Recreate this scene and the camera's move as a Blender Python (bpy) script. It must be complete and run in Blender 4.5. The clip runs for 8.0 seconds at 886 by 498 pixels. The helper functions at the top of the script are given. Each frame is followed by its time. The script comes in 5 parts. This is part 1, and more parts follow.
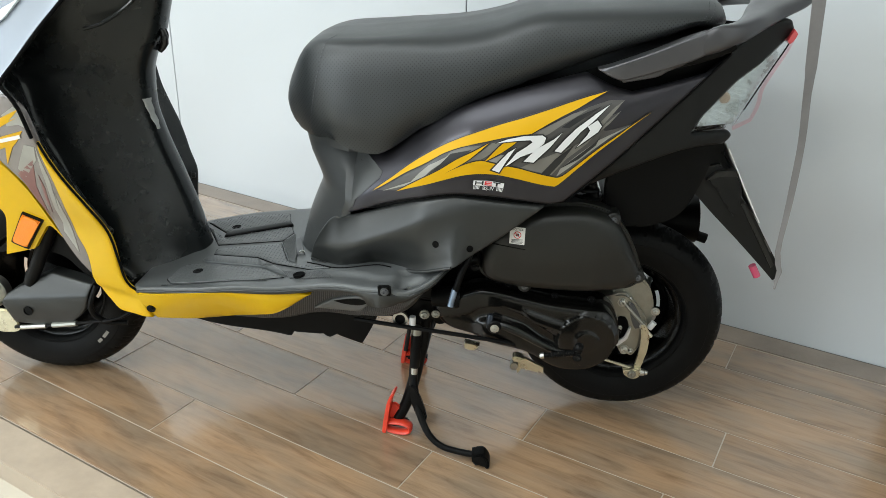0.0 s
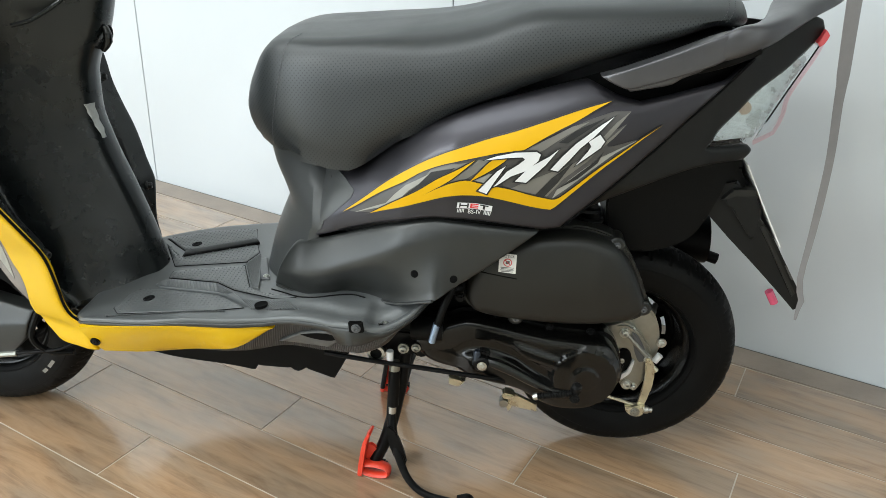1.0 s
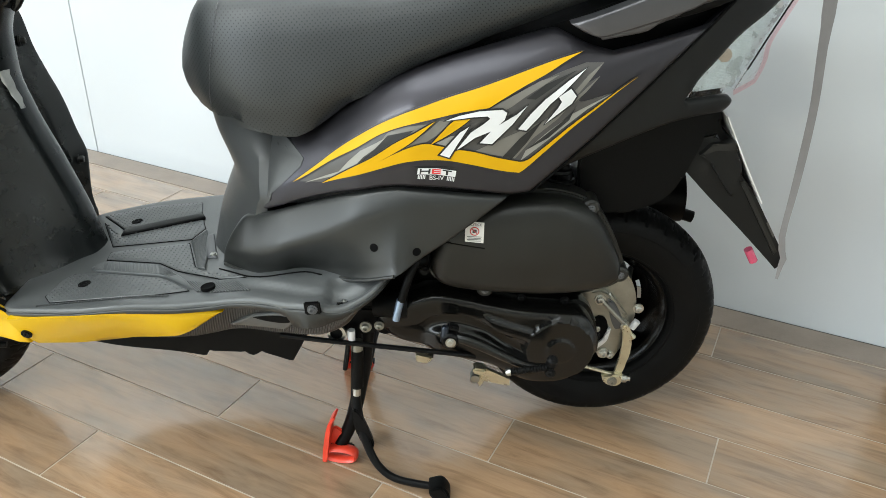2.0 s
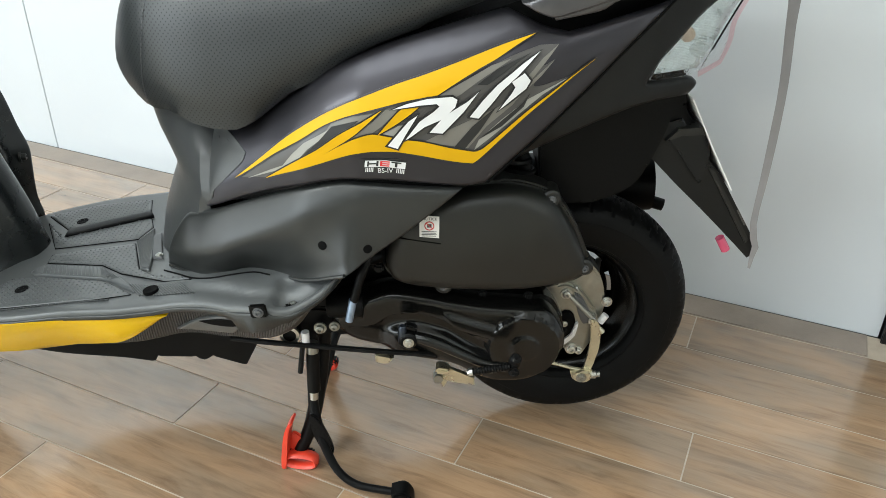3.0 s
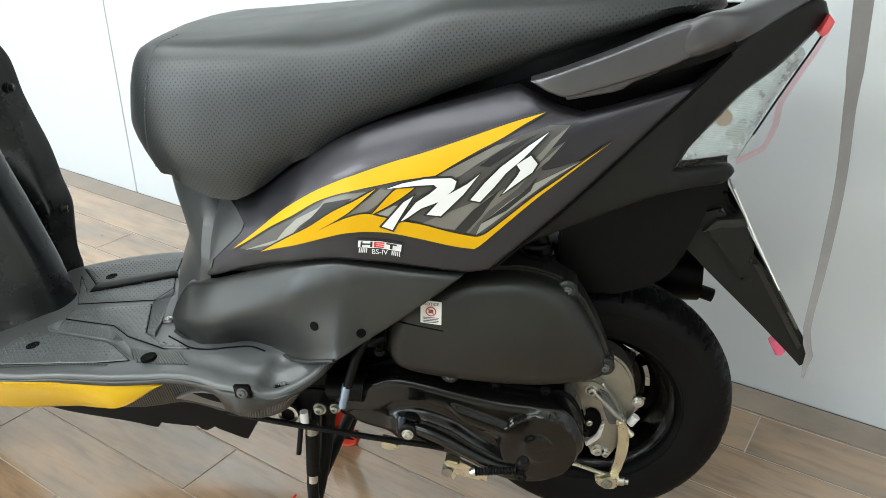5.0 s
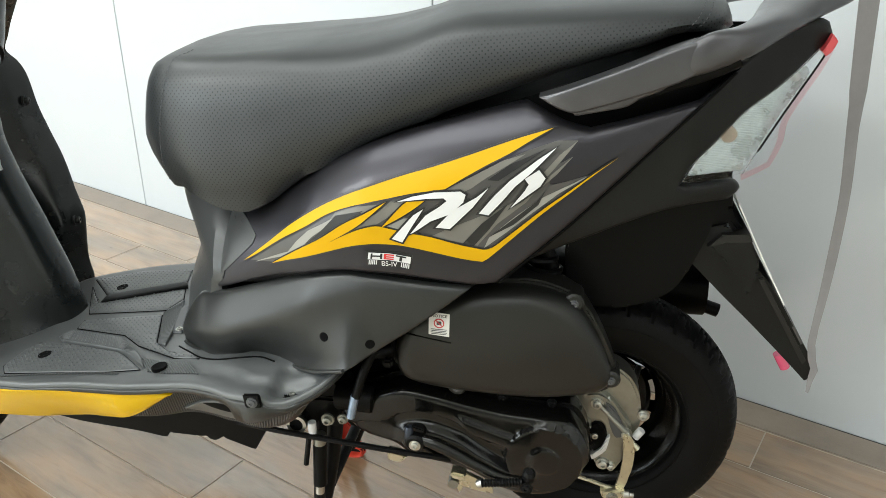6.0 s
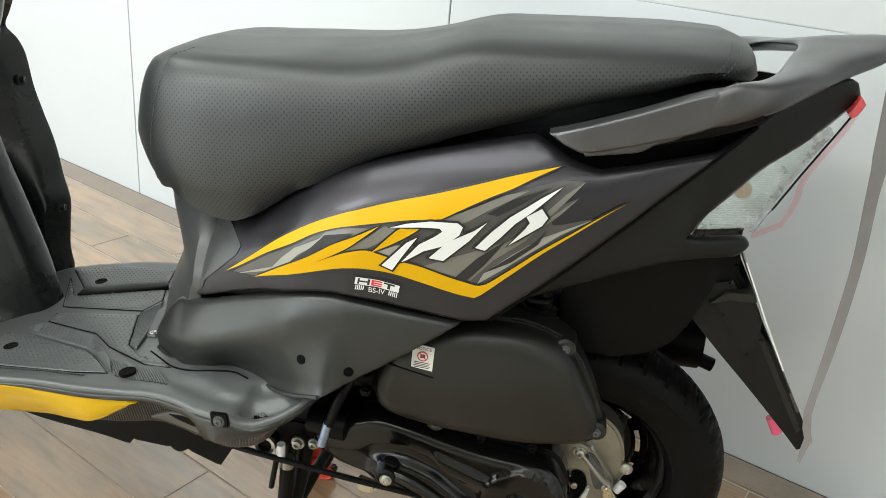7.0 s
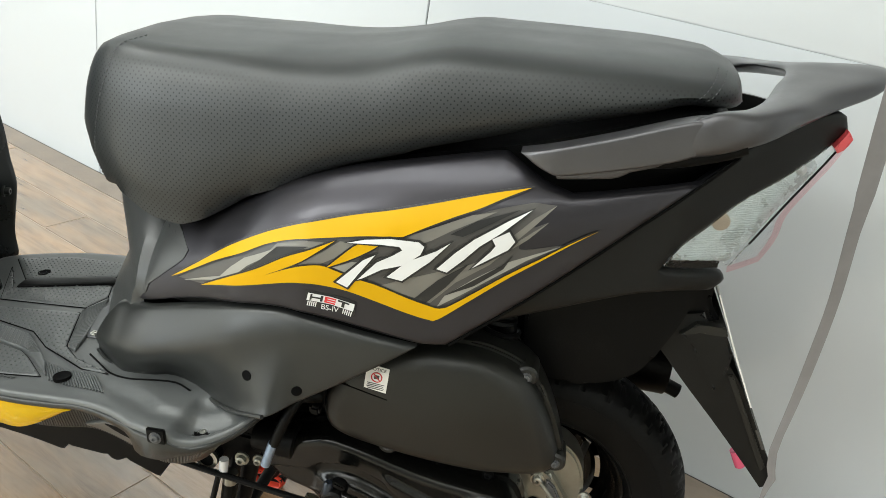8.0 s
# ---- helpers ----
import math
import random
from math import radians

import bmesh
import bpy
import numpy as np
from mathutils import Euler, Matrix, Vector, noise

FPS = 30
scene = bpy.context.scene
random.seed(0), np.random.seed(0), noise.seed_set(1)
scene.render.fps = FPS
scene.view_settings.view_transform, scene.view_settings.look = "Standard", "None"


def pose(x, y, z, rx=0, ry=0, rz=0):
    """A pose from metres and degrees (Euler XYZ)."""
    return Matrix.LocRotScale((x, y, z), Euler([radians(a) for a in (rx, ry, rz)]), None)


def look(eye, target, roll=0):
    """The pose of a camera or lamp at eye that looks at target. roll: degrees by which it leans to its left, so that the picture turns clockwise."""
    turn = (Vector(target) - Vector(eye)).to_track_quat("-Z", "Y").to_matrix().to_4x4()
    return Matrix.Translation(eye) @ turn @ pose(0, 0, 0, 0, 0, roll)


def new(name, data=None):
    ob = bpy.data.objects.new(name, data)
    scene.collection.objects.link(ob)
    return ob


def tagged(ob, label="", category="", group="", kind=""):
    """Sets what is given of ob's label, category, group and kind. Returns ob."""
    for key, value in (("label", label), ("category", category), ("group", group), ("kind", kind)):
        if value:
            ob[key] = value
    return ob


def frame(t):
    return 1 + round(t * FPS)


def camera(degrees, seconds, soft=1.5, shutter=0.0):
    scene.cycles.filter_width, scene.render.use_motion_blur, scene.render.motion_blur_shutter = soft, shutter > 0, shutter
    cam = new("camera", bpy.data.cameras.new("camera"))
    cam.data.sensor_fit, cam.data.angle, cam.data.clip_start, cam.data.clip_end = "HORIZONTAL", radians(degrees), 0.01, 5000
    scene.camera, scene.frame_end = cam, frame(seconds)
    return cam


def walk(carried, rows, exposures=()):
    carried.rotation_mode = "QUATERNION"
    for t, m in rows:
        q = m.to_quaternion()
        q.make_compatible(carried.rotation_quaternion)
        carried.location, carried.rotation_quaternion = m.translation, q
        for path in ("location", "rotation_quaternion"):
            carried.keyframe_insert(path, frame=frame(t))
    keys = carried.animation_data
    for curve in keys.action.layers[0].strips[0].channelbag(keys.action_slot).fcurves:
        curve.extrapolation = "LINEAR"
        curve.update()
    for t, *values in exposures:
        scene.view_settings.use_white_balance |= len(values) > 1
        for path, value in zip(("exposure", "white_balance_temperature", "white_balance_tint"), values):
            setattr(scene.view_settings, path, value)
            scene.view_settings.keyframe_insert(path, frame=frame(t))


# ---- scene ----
cam = camera(59.13, 8.0, soft=.65)
ROWS = [
    (0.0, (0.2538, -1.4716, 1.0133), (0.1183, 0.1611, 0.2677), 1.97),
    (0.5, (0.2512, -1.3882, 1.0085), (0.1165, 0.2441, 0.2617), 2.05),
    (1.0, (0.2560, -1.2912, 1.0053), (0.1395, 0.3303, 0.2325), 2.27),
    (1.5, (0.2498, -1.2218, 0.9939), (0.1685, 0.3797, 0.1764), 1.98),
    (2.8, (0.2617, -1.1665, 0.9587), (0.2952, 0.4057, 0.0828), 1.16),
    (3.0, (0.2966, -1.1419, 0.9585), (0.2990, 0.4309, 0.0830), 0.82),
    (3.5, (0.3703, -1.0745, 0.9564), (0.2954, 0.4999, 0.0872), 0.55),
    (4.0, (0.4060, -1.0489, 0.9477), (0.2564, 0.5285, 0.0936), 0.21),
    (4.5, (0.4192, -1.0337, 0.9606), (0.2014, 0.5577, 0.1482), 0.03),
    (6.0, (0.4150, -1.0536, 0.9693), (0.1661, 0.5644, 0.2207), 0.51),
    (6.5, (0.4191, -1.0494, 0.9686), (0.1615, 0.5744, 0.2360), 1.99),
    (7.0, (0.4093, -1.0038, 0.9737), (0.1678, 0.6253, 0.2473), 6.08),
    (7.5, (0.4052, -0.9499, 0.9828), (0.2062, 0.6798, 0.2451), 9.05),
    (8.0, (0.4089, -0.9410, 0.9852), (0.2342, 0.6883, 0.2404), 9.86),
]
walk(cam, [(t, look(eye, target, roll)) for t, eye, target, roll in ROWS], [(0, -.09, 6250, 10), (1.0, .14, 6250, 10), (1.7, .23, 6260, 10), (3.0, .24, 6260, 10), (4.5, .36, 6260, 10), (6.0, .27, 6450, 10), (8.0, .18, 6600, 10)])

# ---- world, light ----
world = bpy.data.worlds.new("sky")
scene.world = world
world.use_nodes = True
sky = world.node_tree.nodes.new("ShaderNodeTexSky")
sky.sky_type, sky.sun_disc, sky.sun_elevation, sky.sun_rotation = "NISHITA", False, radians(40), radians(200)
world.node_tree.links.new(sky.outputs[0], world.node_tree.nodes["Background"].inputs[0])
world.node_tree.nodes["Background"].inputs[1].default_value = 0.1

ALONG = Vector((.9085, -.4179, 0))      # the way the floor planks and the wall run
ACROSS = Vector((.4179, .9085, 0))      # from the camera's side to the wall
TURN = math.atan2(ALONG.y, ALONG.x)


def room(d, n, z):
    """A place given along the wall, across the room and up."""
    return ALONG * d + ACROSS * n + Vector((0, 0, z))


def lamp(name, d, n, z, size, size_y, watts, colour, target):
    data = bpy.data.lights.new(name, "AREA")
    data.shape, data.size, data.size_y, data.energy, data.color = "RECTANGLE", size, size_y, watts, colour
    ob = new(name, data)
    ob.matrix_world = look(room(d, n, z), room(*target))
    return ob


lamp("unseen_overhead_light", -2.3, -.6, 2.85, 1.8, .6, 27, (.945, 1, .985), (-2.3, -.55, 0))
lamp("unseen_overhead_light", -.3, -.9, 2.85, 1.8, .6, 24, (.945, 1, .985), (-.3, -.85, 0))
lamp("unseen_overhead_light", -1.4, -2.6, 2.85, 1.8, .6, 62, (.945, 1, .985), (-1.4, -2.6, 0))
lamp("unseen_overhead_light", 1.0, -2.6, 2.85, 1.8, .6, 20, (.945, 1, .985), (1.0, -2.6, 0))
lamp("unseen_overhead_light", 3.1, -2.0, 2.85, 1.2, .6, 8, (.945, 1, .985), (3.1, -2.0, 0))
lamp("unseen_overhead_light", -2.4, -4.7, 2.85, 1.8, .6, 34, (.945, 1, .985), (-2.4, -4.7, 0))
lamp("unseen_overhead_light", .4, -4.7, 2.85, 1.8, .6, 30, (.945, 1, .985), (.4, -4.7, 0))
lamp("unseen_fill_light", 4.1, -1.1, 1.5, 2.6, 2.2, 10, (.90, 1, 1), (-.5, -.35, .6))
lamp("unseen_fill_light", -4.1, -2.4, 1.4, 3.2, 2.4, 82, (.93, 1, 1), (0, -1.4, .8))
lamp("unseen_fill_light", -1.6, -6.1, 1.70, 5.0, 2.1, 200, (.88, .97, 1), (-.4, 0, .6))

# ---- materials ----
def material(name, colour, rough=.5, metal=0.0, coat=0.0, grain=None, vary=0.0, vary_scale=6.0, rough_vary=0.0, random=0.0):
    """A principled surface. grain: (size of the grain in metres, depth in metres); vary: blotches, as a share of the colour."""
    m = bpy.data.materials.new(name)
    m.use_nodes = True
    nt = m.node_tree
    b = nt.nodes["Principled BSDF"]
    b.inputs["Base Color"].default_value = (*colour, 1)
    b.inputs["Roughness"].default_value, b.inputs["Metallic"].default_value, b.inputs["Coat Weight"].default_value = rough, metal, coat
    b.inputs["Coat Roughness"].default_value = .06
    geo = nt.nodes.new("ShaderNodeNewGeometry")
    link = nt.links.new
    if vary or rough_vary:
        n = nt.nodes.new("ShaderNodeTexNoise")
        n.inputs["Scale"].default_value, n.inputs["Detail"].default_value, n.inputs["Roughness"].default_value = vary_scale, 6, .65
        link(geo.outputs["Position"], n.inputs["Vector"])
        if vary:
            h = nt.nodes.new("ShaderNodeHueSaturation")
            r = nt.nodes.new("ShaderNodeMapRange")
            r.inputs["From Min"].default_value, r.inputs["From Max"].default_value = .3, .7
            r.inputs["To Min"].default_value, r.inputs["To Max"].default_value = 1 - vary, 1 + vary
            h.inputs["Color"].default_value = (*colour, 1)
            link(n.outputs[0], r.inputs["Value"])
            link(r.outputs[0], h.inputs["Value"])
            link(h.outputs[0], b.inputs["Base Color"])
        if rough_vary:
            q = nt.nodes.new("ShaderNodeMapRange")
            q.inputs["From Min"].default_value, q.inputs["From Max"].default_value = .3, .7
            q.inputs["To Min"].default_value, q.inputs["To Max"].default_value = rough - rough_vary, rough + rough_vary
            link(n.outputs[0], q.inputs["Value"])
            link(q.outputs[0], b.inputs["Roughness"])
    if grain:
        n = nt.nodes.new("ShaderNodeTexNoise")
        n.inputs["Scale"].default_value, n.inputs["Detail"].default_value = 1 / grain[0], 2
        bump = nt.nodes.new("ShaderNodeBump")
        bump.inputs["Strength"].default_value, bump.inputs["Distance"].default_value = 1, grain[1]
        link(geo.outputs["Position"], n.inputs["Vector"])
        link(n.outputs[0], bump.inputs["Height"])
        link(bump.outputs[0], b.inputs["Normal"])
    return m


def bsdf(m):
    return m.node_tree.nodes["Principled BSDF"]


PAINT_GREY = material("satin_metallic_grey", (.042, .040, .046), .33, .80, .10, (.0012, .00003), .04, 9, .03)
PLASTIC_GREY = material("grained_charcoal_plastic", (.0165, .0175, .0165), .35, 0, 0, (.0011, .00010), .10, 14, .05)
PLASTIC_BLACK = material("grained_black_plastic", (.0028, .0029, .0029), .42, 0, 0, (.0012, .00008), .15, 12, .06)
BOX_PLASTIC = material("olive_black_plastic", (.0100, .0102, .0085), .40, 0, 0, (.0012, .00008), .12, 12, .06)
GUARD_PLASTIC = material("matte_black_plastic", (.0055, .0058, .0055), .44, 0, 0, (.0012, .00008), .15, 12, .06)
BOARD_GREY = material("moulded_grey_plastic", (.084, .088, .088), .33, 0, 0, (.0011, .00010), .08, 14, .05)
FOIL = material("silvery_foil_label", (.42, .43, .42), .35, .3, 0, (.004, .0008), .12, 60, .1)
MAROON = material("dull_red_sticker", (.16, .055, .05), .35, 0, .1, None, .1, 30)
SATIN_GREY = material("pale_charcoal_plastic", (.075, .077, .08), .42, 0, 0, (.0011, .0001), .08, 14, .05)
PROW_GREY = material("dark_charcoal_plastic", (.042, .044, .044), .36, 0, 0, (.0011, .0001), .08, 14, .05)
SHIELD = material("satin_black_plastic", (.0062, .0078, .0078), .27, 0, 0, None, .12, 12, .05)
STEEL_BLUE = material("blued_steel", (.035, .042, .055), .28, .7, 0, None, .3, 60)
BLUE_GREY = material("blue_grey_metal", (.25, .33, .45), .3, .7, 0, None, .2, 60)
RAIL = material("satin_grey_rail", (.084, .082, .087), .32, .65, .1, (.0012, .00003), .05, 20, .04)
GLOSS_BLACK = material("gloss_black_enamel", (.004, .004, .0035), .19, 0, 0, None, .2, 14, .04)
DARK = material("dark_steel", (.008, .008, .008), .42, .3, 0, (.004, .0003), .3, 25, .1)
YELLOW = material("yellow_lacquer", (.64, .39, .0015), .24, 0, 0, None, .015, 8, .02)
YELLOW_STICKER = material("yellow_sticker", (.60, .335, .001), .40, 0, 0, None, .015, 8)
BLACK_STICKER = material("black_sticker", (.010, .010, .010), .38, 0, .1)
GREY_STICKER = material("dark_grey_sticker", (.062, .058, .054), .36, 0, .1, None, .06, 30)
PALE_STICKER = material("pale_grey_sticker", (.27, .26, .23), .36, 0, .1, None, .06, 30)
TAUPE_STICKER = material("taupe_sticker", (.155, .145, .125), .36, 0, .1, None, .06, 30)
WHITE_STICKER = material("silvery_white_sticker", (.72, .72, .72), .32, .1, .2)
RED_STICKER = material("red_sticker", (.62, .03, .03), .35)
PAPER = material("paper_label", (.78, .76, .72), .5, 0, 0, None, .03, 60)
RUBBER = material("black_rubber", (.0042, .0043, .0042), .48, 0, 0, (.0015, .00015), .25, 20, .08)
ALUMINIUM = material("cast_aluminium", (.31, .31, .275), .36, .9, 0, (.002, .00015), .12, 40, .08)
ZINC = material("yellow_zinc_steel", (.60, .56, .42), .3, .9, 0, (.003, .0001), .15, 50, .08)
CHROME = material("bright_bolt_steel", (.50, .50, .47), .3, 1, 0, None, .05, 60)
RED_PLASTIC = material("red_plastic", (.72, .055, .025), .38, 0, .1, (.002, .0001), .1, 25, .05)
SILVER_BLUE = material("silver_blue_paint", (.30, .33, .38), .28, .5, .4, None, .02, 6)
WARM_GREY = material("warm_grey_lacquer", (.155, .135, .128), .25, .2, .5, None, .04, 8)
ORANGE = material("orange_reflector", (.85, .23, .003), .2, 0, .15, (.004, .0008), .05, 60)
AMBER = material("frosted_amber", (.60, .47, .36), .3, 0, 0, (.004, .0004), .1, 60)
RED_LENS = material("red_lens", (.60, .07, .08), .12, 0, .5, (.004, .0004))
PINK = material("pink_reflector", (.75, .10, .20), .18, 0, .5)
RIBBON = material("grey_satin_ribbon", (.20, .19, .19), .4, 0, 0, (.003, .0001), .08, 30)
HOLE_BLACK = material("hole_shade_and_seam_black", (.002, .002, .002), .9)
bsdf(GUARD_PLASTIC).inputs["Specular IOR Level"].default_value = .26
for mid_gloss in (BOX_PLASTIC, SHIELD, GLOSS_BLACK):
    bsdf(mid_gloss).inputs["Specular IOR Level"].default_value = .42
for low_gloss in (PLASTIC_BLACK, RUBBER, HOLE_BLACK, DARK):
    bsdf(low_gloss).inputs["Specular IOR Level"].default_value = .11
bsdf(YELLOW).inputs["Specular IOR Level"].default_value = .3
bsdf(YELLOW_STICKER).inputs["Specular IOR Level"].default_value = .2
STITCH = material("grey_thread", (.085, .085, .09), .7)


def vinyl():
    """Seat cover with small pressed dots."""
    m = material("black_perforated_vinyl", (.0150, .0175, .0185), .42, 0, 0, (.0009, .00005), .08, 12, .04)
    nt = m.node_tree
    geo = nt.nodes.new("ShaderNodeNewGeometry")
    turn = nt.nodes.new("ShaderNodeMapping")
    turn.inputs["Rotation"].default_value = (0, radians(-38), 0)
    turn.inputs["Scale"].default_value = (1, .0, 1)
    v = nt.nodes.new("ShaderNodeTexVoronoi")
    v.voronoi_dimensions = "3D"
    v.inputs["Scale"].default_value, v.inputs["Randomness"].default_value = 205, 0
    r = nt.nodes.new("ShaderNodeMapRange")
    r.inputs["From Min"].default_value, r.inputs["From Max"].default_value = .10, .24
    bump = nt.nodes.new("ShaderNodeBump")
    bump.inputs["Strength"].default_value, bump.inputs["Distance"].default_value = .12, .0002
    old = [n for n in nt.nodes if n.type == "BUMP" and n != bump][0]
    nt.links.new(geo.outputs["Position"], turn.inputs["Vector"])
    nt.links.new(turn.outputs[0], v.inputs["Vector"])
    nt.links.new(v.outputs["Distance"], r.inputs["Value"])
    split = nt.nodes.new("ShaderNodeSeparateXYZ")
    steep = nt.nodes.new("ShaderNodeMapRange")
    steep.inputs["From Min"].default_value, steep.inputs["From Max"].default_value = .25, .75
    deep = nt.nodes.new("ShaderNodeMath")
    deep.operation = "MAXIMUM"
    nt.links.new(geo.outputs["Normal"], split.inputs[0])
    nt.links.new(split.outputs["Z"], steep.inputs["Value"])
    nt.links.new(r.outputs[0], deep.inputs[0])
    nt.links.new(steep.outputs[0], deep.inputs[1])
    nt.links.new(deep.outputs[0], bump.inputs["Height"])
    dots = nt.nodes.new("ShaderNodeMix")
    dots.data_type = "RGBA"
    dots.inputs[6].default_value = (.005, .0055, .0058, 1)
    nt.links.new(deep.outputs[0], dots.inputs[0])
    nt.links.new(bsdf(m).inputs["Base Color"].links[0].from_socket, dots.inputs[7])
    nt.links.new(dots.outputs[2], bsdf(m).inputs["Base Color"])
    gloss = nt.nodes.new("ShaderNodeMapRange")
    gloss.inputs["To Min"].default_value, gloss.inputs["To Max"].default_value = .30, .60
    nt.links.new(deep.outputs[0], gloss.inputs["Value"])
    nt.links.new(gloss.outputs[0], bsdf(m).inputs["Specular IOR Level"])
    nt.links.new(old.outputs[0], bump.inputs["Normal"])
    nt.links.new(bump.outputs[0], bsdf(m).inputs["Normal"])
    return m


VINYL = vinyl()


def fluted():
    """Silvered lamp reflector with fine upright flutes."""
    m = material("fluted_lamp_reflector", (.80, .86, .87), .30, .35, 0, None, .25, 30, .08)
    nt = m.node_tree
    geo = nt.nodes.new("ShaderNodeNewGeometry")
    wave = nt.nodes.new("ShaderNodeTexWave")
    wave.bands_direction = "Z"
    wave.inputs["Scale"].default_value, wave.inputs["Distortion"].default_value, wave.inputs["Detail"].default_value = 150, .4, 1
    bump = nt.nodes.new("ShaderNodeBump")
    bump.inputs["Strength"].default_value, bump.inputs["Distance"].default_value = .5, .0006
    nt.links.new(geo.outputs["Position"], wave.inputs["Vector"])
    nt.links.new(wave.outputs["Fac"], bump.inputs["Height"])
    nt.links.new(bump.outputs[0], bsdf(m).inputs["Normal"])
    return m


def clear():
    m = material("clear_lens", (.94, .97, .98), .05, 0, 0, (.006, .0010))
    bsdf(m).inputs["Transmission Weight"].default_value = 1
    bsdf(m).inputs["IOR"].default_value = 1.3
    return m


CLEAR = clear()


def film():
    m = material("pink_film", (1.0, .72, .74), .08)
    bsdf(m).inputs["Transmission Weight"].default_value = 1
    bsdf(m).inputs["IOR"].default_value = 1.03
    return m


FILM = film()
REFLECTOR = fluted()


def planks():
    """Wood-look porcelain, brown with long grain; every plank its own tone."""
    m = bpy.data.materials.new("wood_look_porcelain")
    m.use_nodes = True
    nt = m.node_tree
    b, link = bsdf(m), nt.links.new
    b.inputs["IOR"].default_value, b.inputs["Coat Weight"].default_value, b.inputs["Coat Roughness"].default_value = 1.6, 1.0, .13
    geo = nt.nodes.new("ShaderNodeNewGeometry")
    info = nt.nodes.new("ShaderNodeObjectInfo")
    shift = nt.nodes.new("ShaderNodeVectorMath")
    shift.operation = "MULTIPLY_ADD"
    shift.inputs[1].default_value = (7, 5, 3)
    turn = nt.nodes.new("ShaderNodeMapping")
    turn.inputs["Rotation"].default_value = (0, 0, -TURN)
    stretch = nt.nodes.new("ShaderNodeMapping")
    stretch.inputs["Scale"].default_value = (3.2, 26, 1)
    link(geo.outputs["Position"], turn.inputs["Vector"])
    link(info.outputs["Random"], shift.inputs[0])
    link(turn.outputs[0], shift.inputs[2])
    link(shift.outputs[0], stretch.inputs["Vector"])
    grain = nt.nodes.new("ShaderNodeTexNoise")
    grain.inputs["Scale"].default_value, grain.inputs["Detail"].default_value, grain.inputs["Roughness"].default_value = 1.9, 12, .68
    grain.inputs["Distortion"].default_value = .6
    link(stretch.outputs[0], grain.inputs["Vector"])
    blot = nt.nodes.new("ShaderNodeTexNoise")
    blot.inputs["Scale"].default_value, blot.inputs["Detail"].default_value = 5, 3
    soft = nt.nodes.new("ShaderNodeMapping")
    soft.inputs["Scale"].default_value = (.9, 2.6, 1)
    link(shift.outputs[0], soft.inputs["Vector"])
    link(soft.outputs[0], blot.inputs["Vector"])
    ramp = nt.nodes.new("ShaderNodeValToRGB")
    ramp.color_ramp.elements[0].position, ramp.color_ramp.elements[0].color = .22, (.165, .108, .066, 1)
    ramp.color_ramp.elements[1].position, ramp.color_ramp.elements[1].color = .80, (.430, .318, .215, 1)
    e = ramp.color_ramp.elements.new(.5)
    e.color = (.335, .236, .152, 1)
    link(grain.outputs[0], ramp.inputs[0])
    cool = nt.nodes.new("ShaderNodeMix")
    cool.data_type, cool.blend_type = "RGBA", "MULTIPLY"
    tone = nt.nodes.new("ShaderNodeValToRGB")
    tone.color_ramp.elements[0].position, tone.color_ramp.elements[0].color = .35, (.80, .81, .83, 1)
    tone.color_ramp.elements[1].position, tone.color_ramp.elements[1].color = .62, (1.12, 1.0, .88, 1)
    link(blot.outputs[0], tone.inputs[0])
    cool.inputs[0].default_value = 1
    link(ramp.outputs[0], cool.inputs[6])
    link(tone.outputs[0], cool.inputs[7])
    own = nt.nodes.new("ShaderNodeHueSaturation")
    r = nt.nodes.new("ShaderNodeMapRange")
    r.inputs["To Min"].default_value, r.inputs["To Max"].default_value = .80, 1.14
    link(info.outputs["Random"], r.inputs["Value"])
    link(r.outputs[0], own.inputs["Value"])
    link(cool.outputs[2], own.inputs["Color"])
    link(own.outputs[0], b.inputs["Base Color"])
    q = nt.nodes.new("ShaderNodeMapRange")
    q.inputs["To Min"].default_value, q.inputs["To Max"].default_value = .16, .27
    link(grain.outputs[0], q.inputs["Value"])
    link(q.outputs[0], b.inputs["Roughness"])
    bump = nt.nodes.new("ShaderNodeBump")
    bump.inputs["Distance"].default_value = .0006
    link(grain.outputs[0], bump.inputs["Height"])
    link(bump.outputs[0], b.inputs["Normal"])
    return m


PLANK = planks()
GROUT = material("pale_grout", (.44, .37, .29), .7, 0, 0, (.002, .0003), .1, 30)
TRIM_TILE = material("beige_edge_tile", (.42, .34, .26), .35, 0, 0, (.004, .0002), .12, 12, .05)
CREAM = material("cream_floor_tile", (.55, .50, .41), .25, 0, 0, None, .05, 3, .05)
SKIRT_TILE = material("brown_skirting_tile", (.26, .21, .17), .35, 0, 0, (.004, .0003), .2, 10, .06)
WALL = material("white_gloss_laminate", (.58, .61, .635), .16, 0, .25, None, .012, 1.5, .02)
WALL_UP = material("white_gloss_laminate_upper", (.58, .60, .61), .16, 0, .25, None, .012, 1.5, .02)
GAP = material("dark_joint", (.10, .10, .10), .8)
CEILING = material("white_ceiling_paint", (.78, .78, .76), .8, 0, 0, (.01, .0004), .03, 3)
ROOM_WALL = material("pale_room_wall", (.50, .50, .49), .6, 0, 0, (.01, .0004), .05, 2)
BLACK_PANEL = material("black_door_frame", (.01, .01, .011), .3, .2, .1, None, .2, 5)


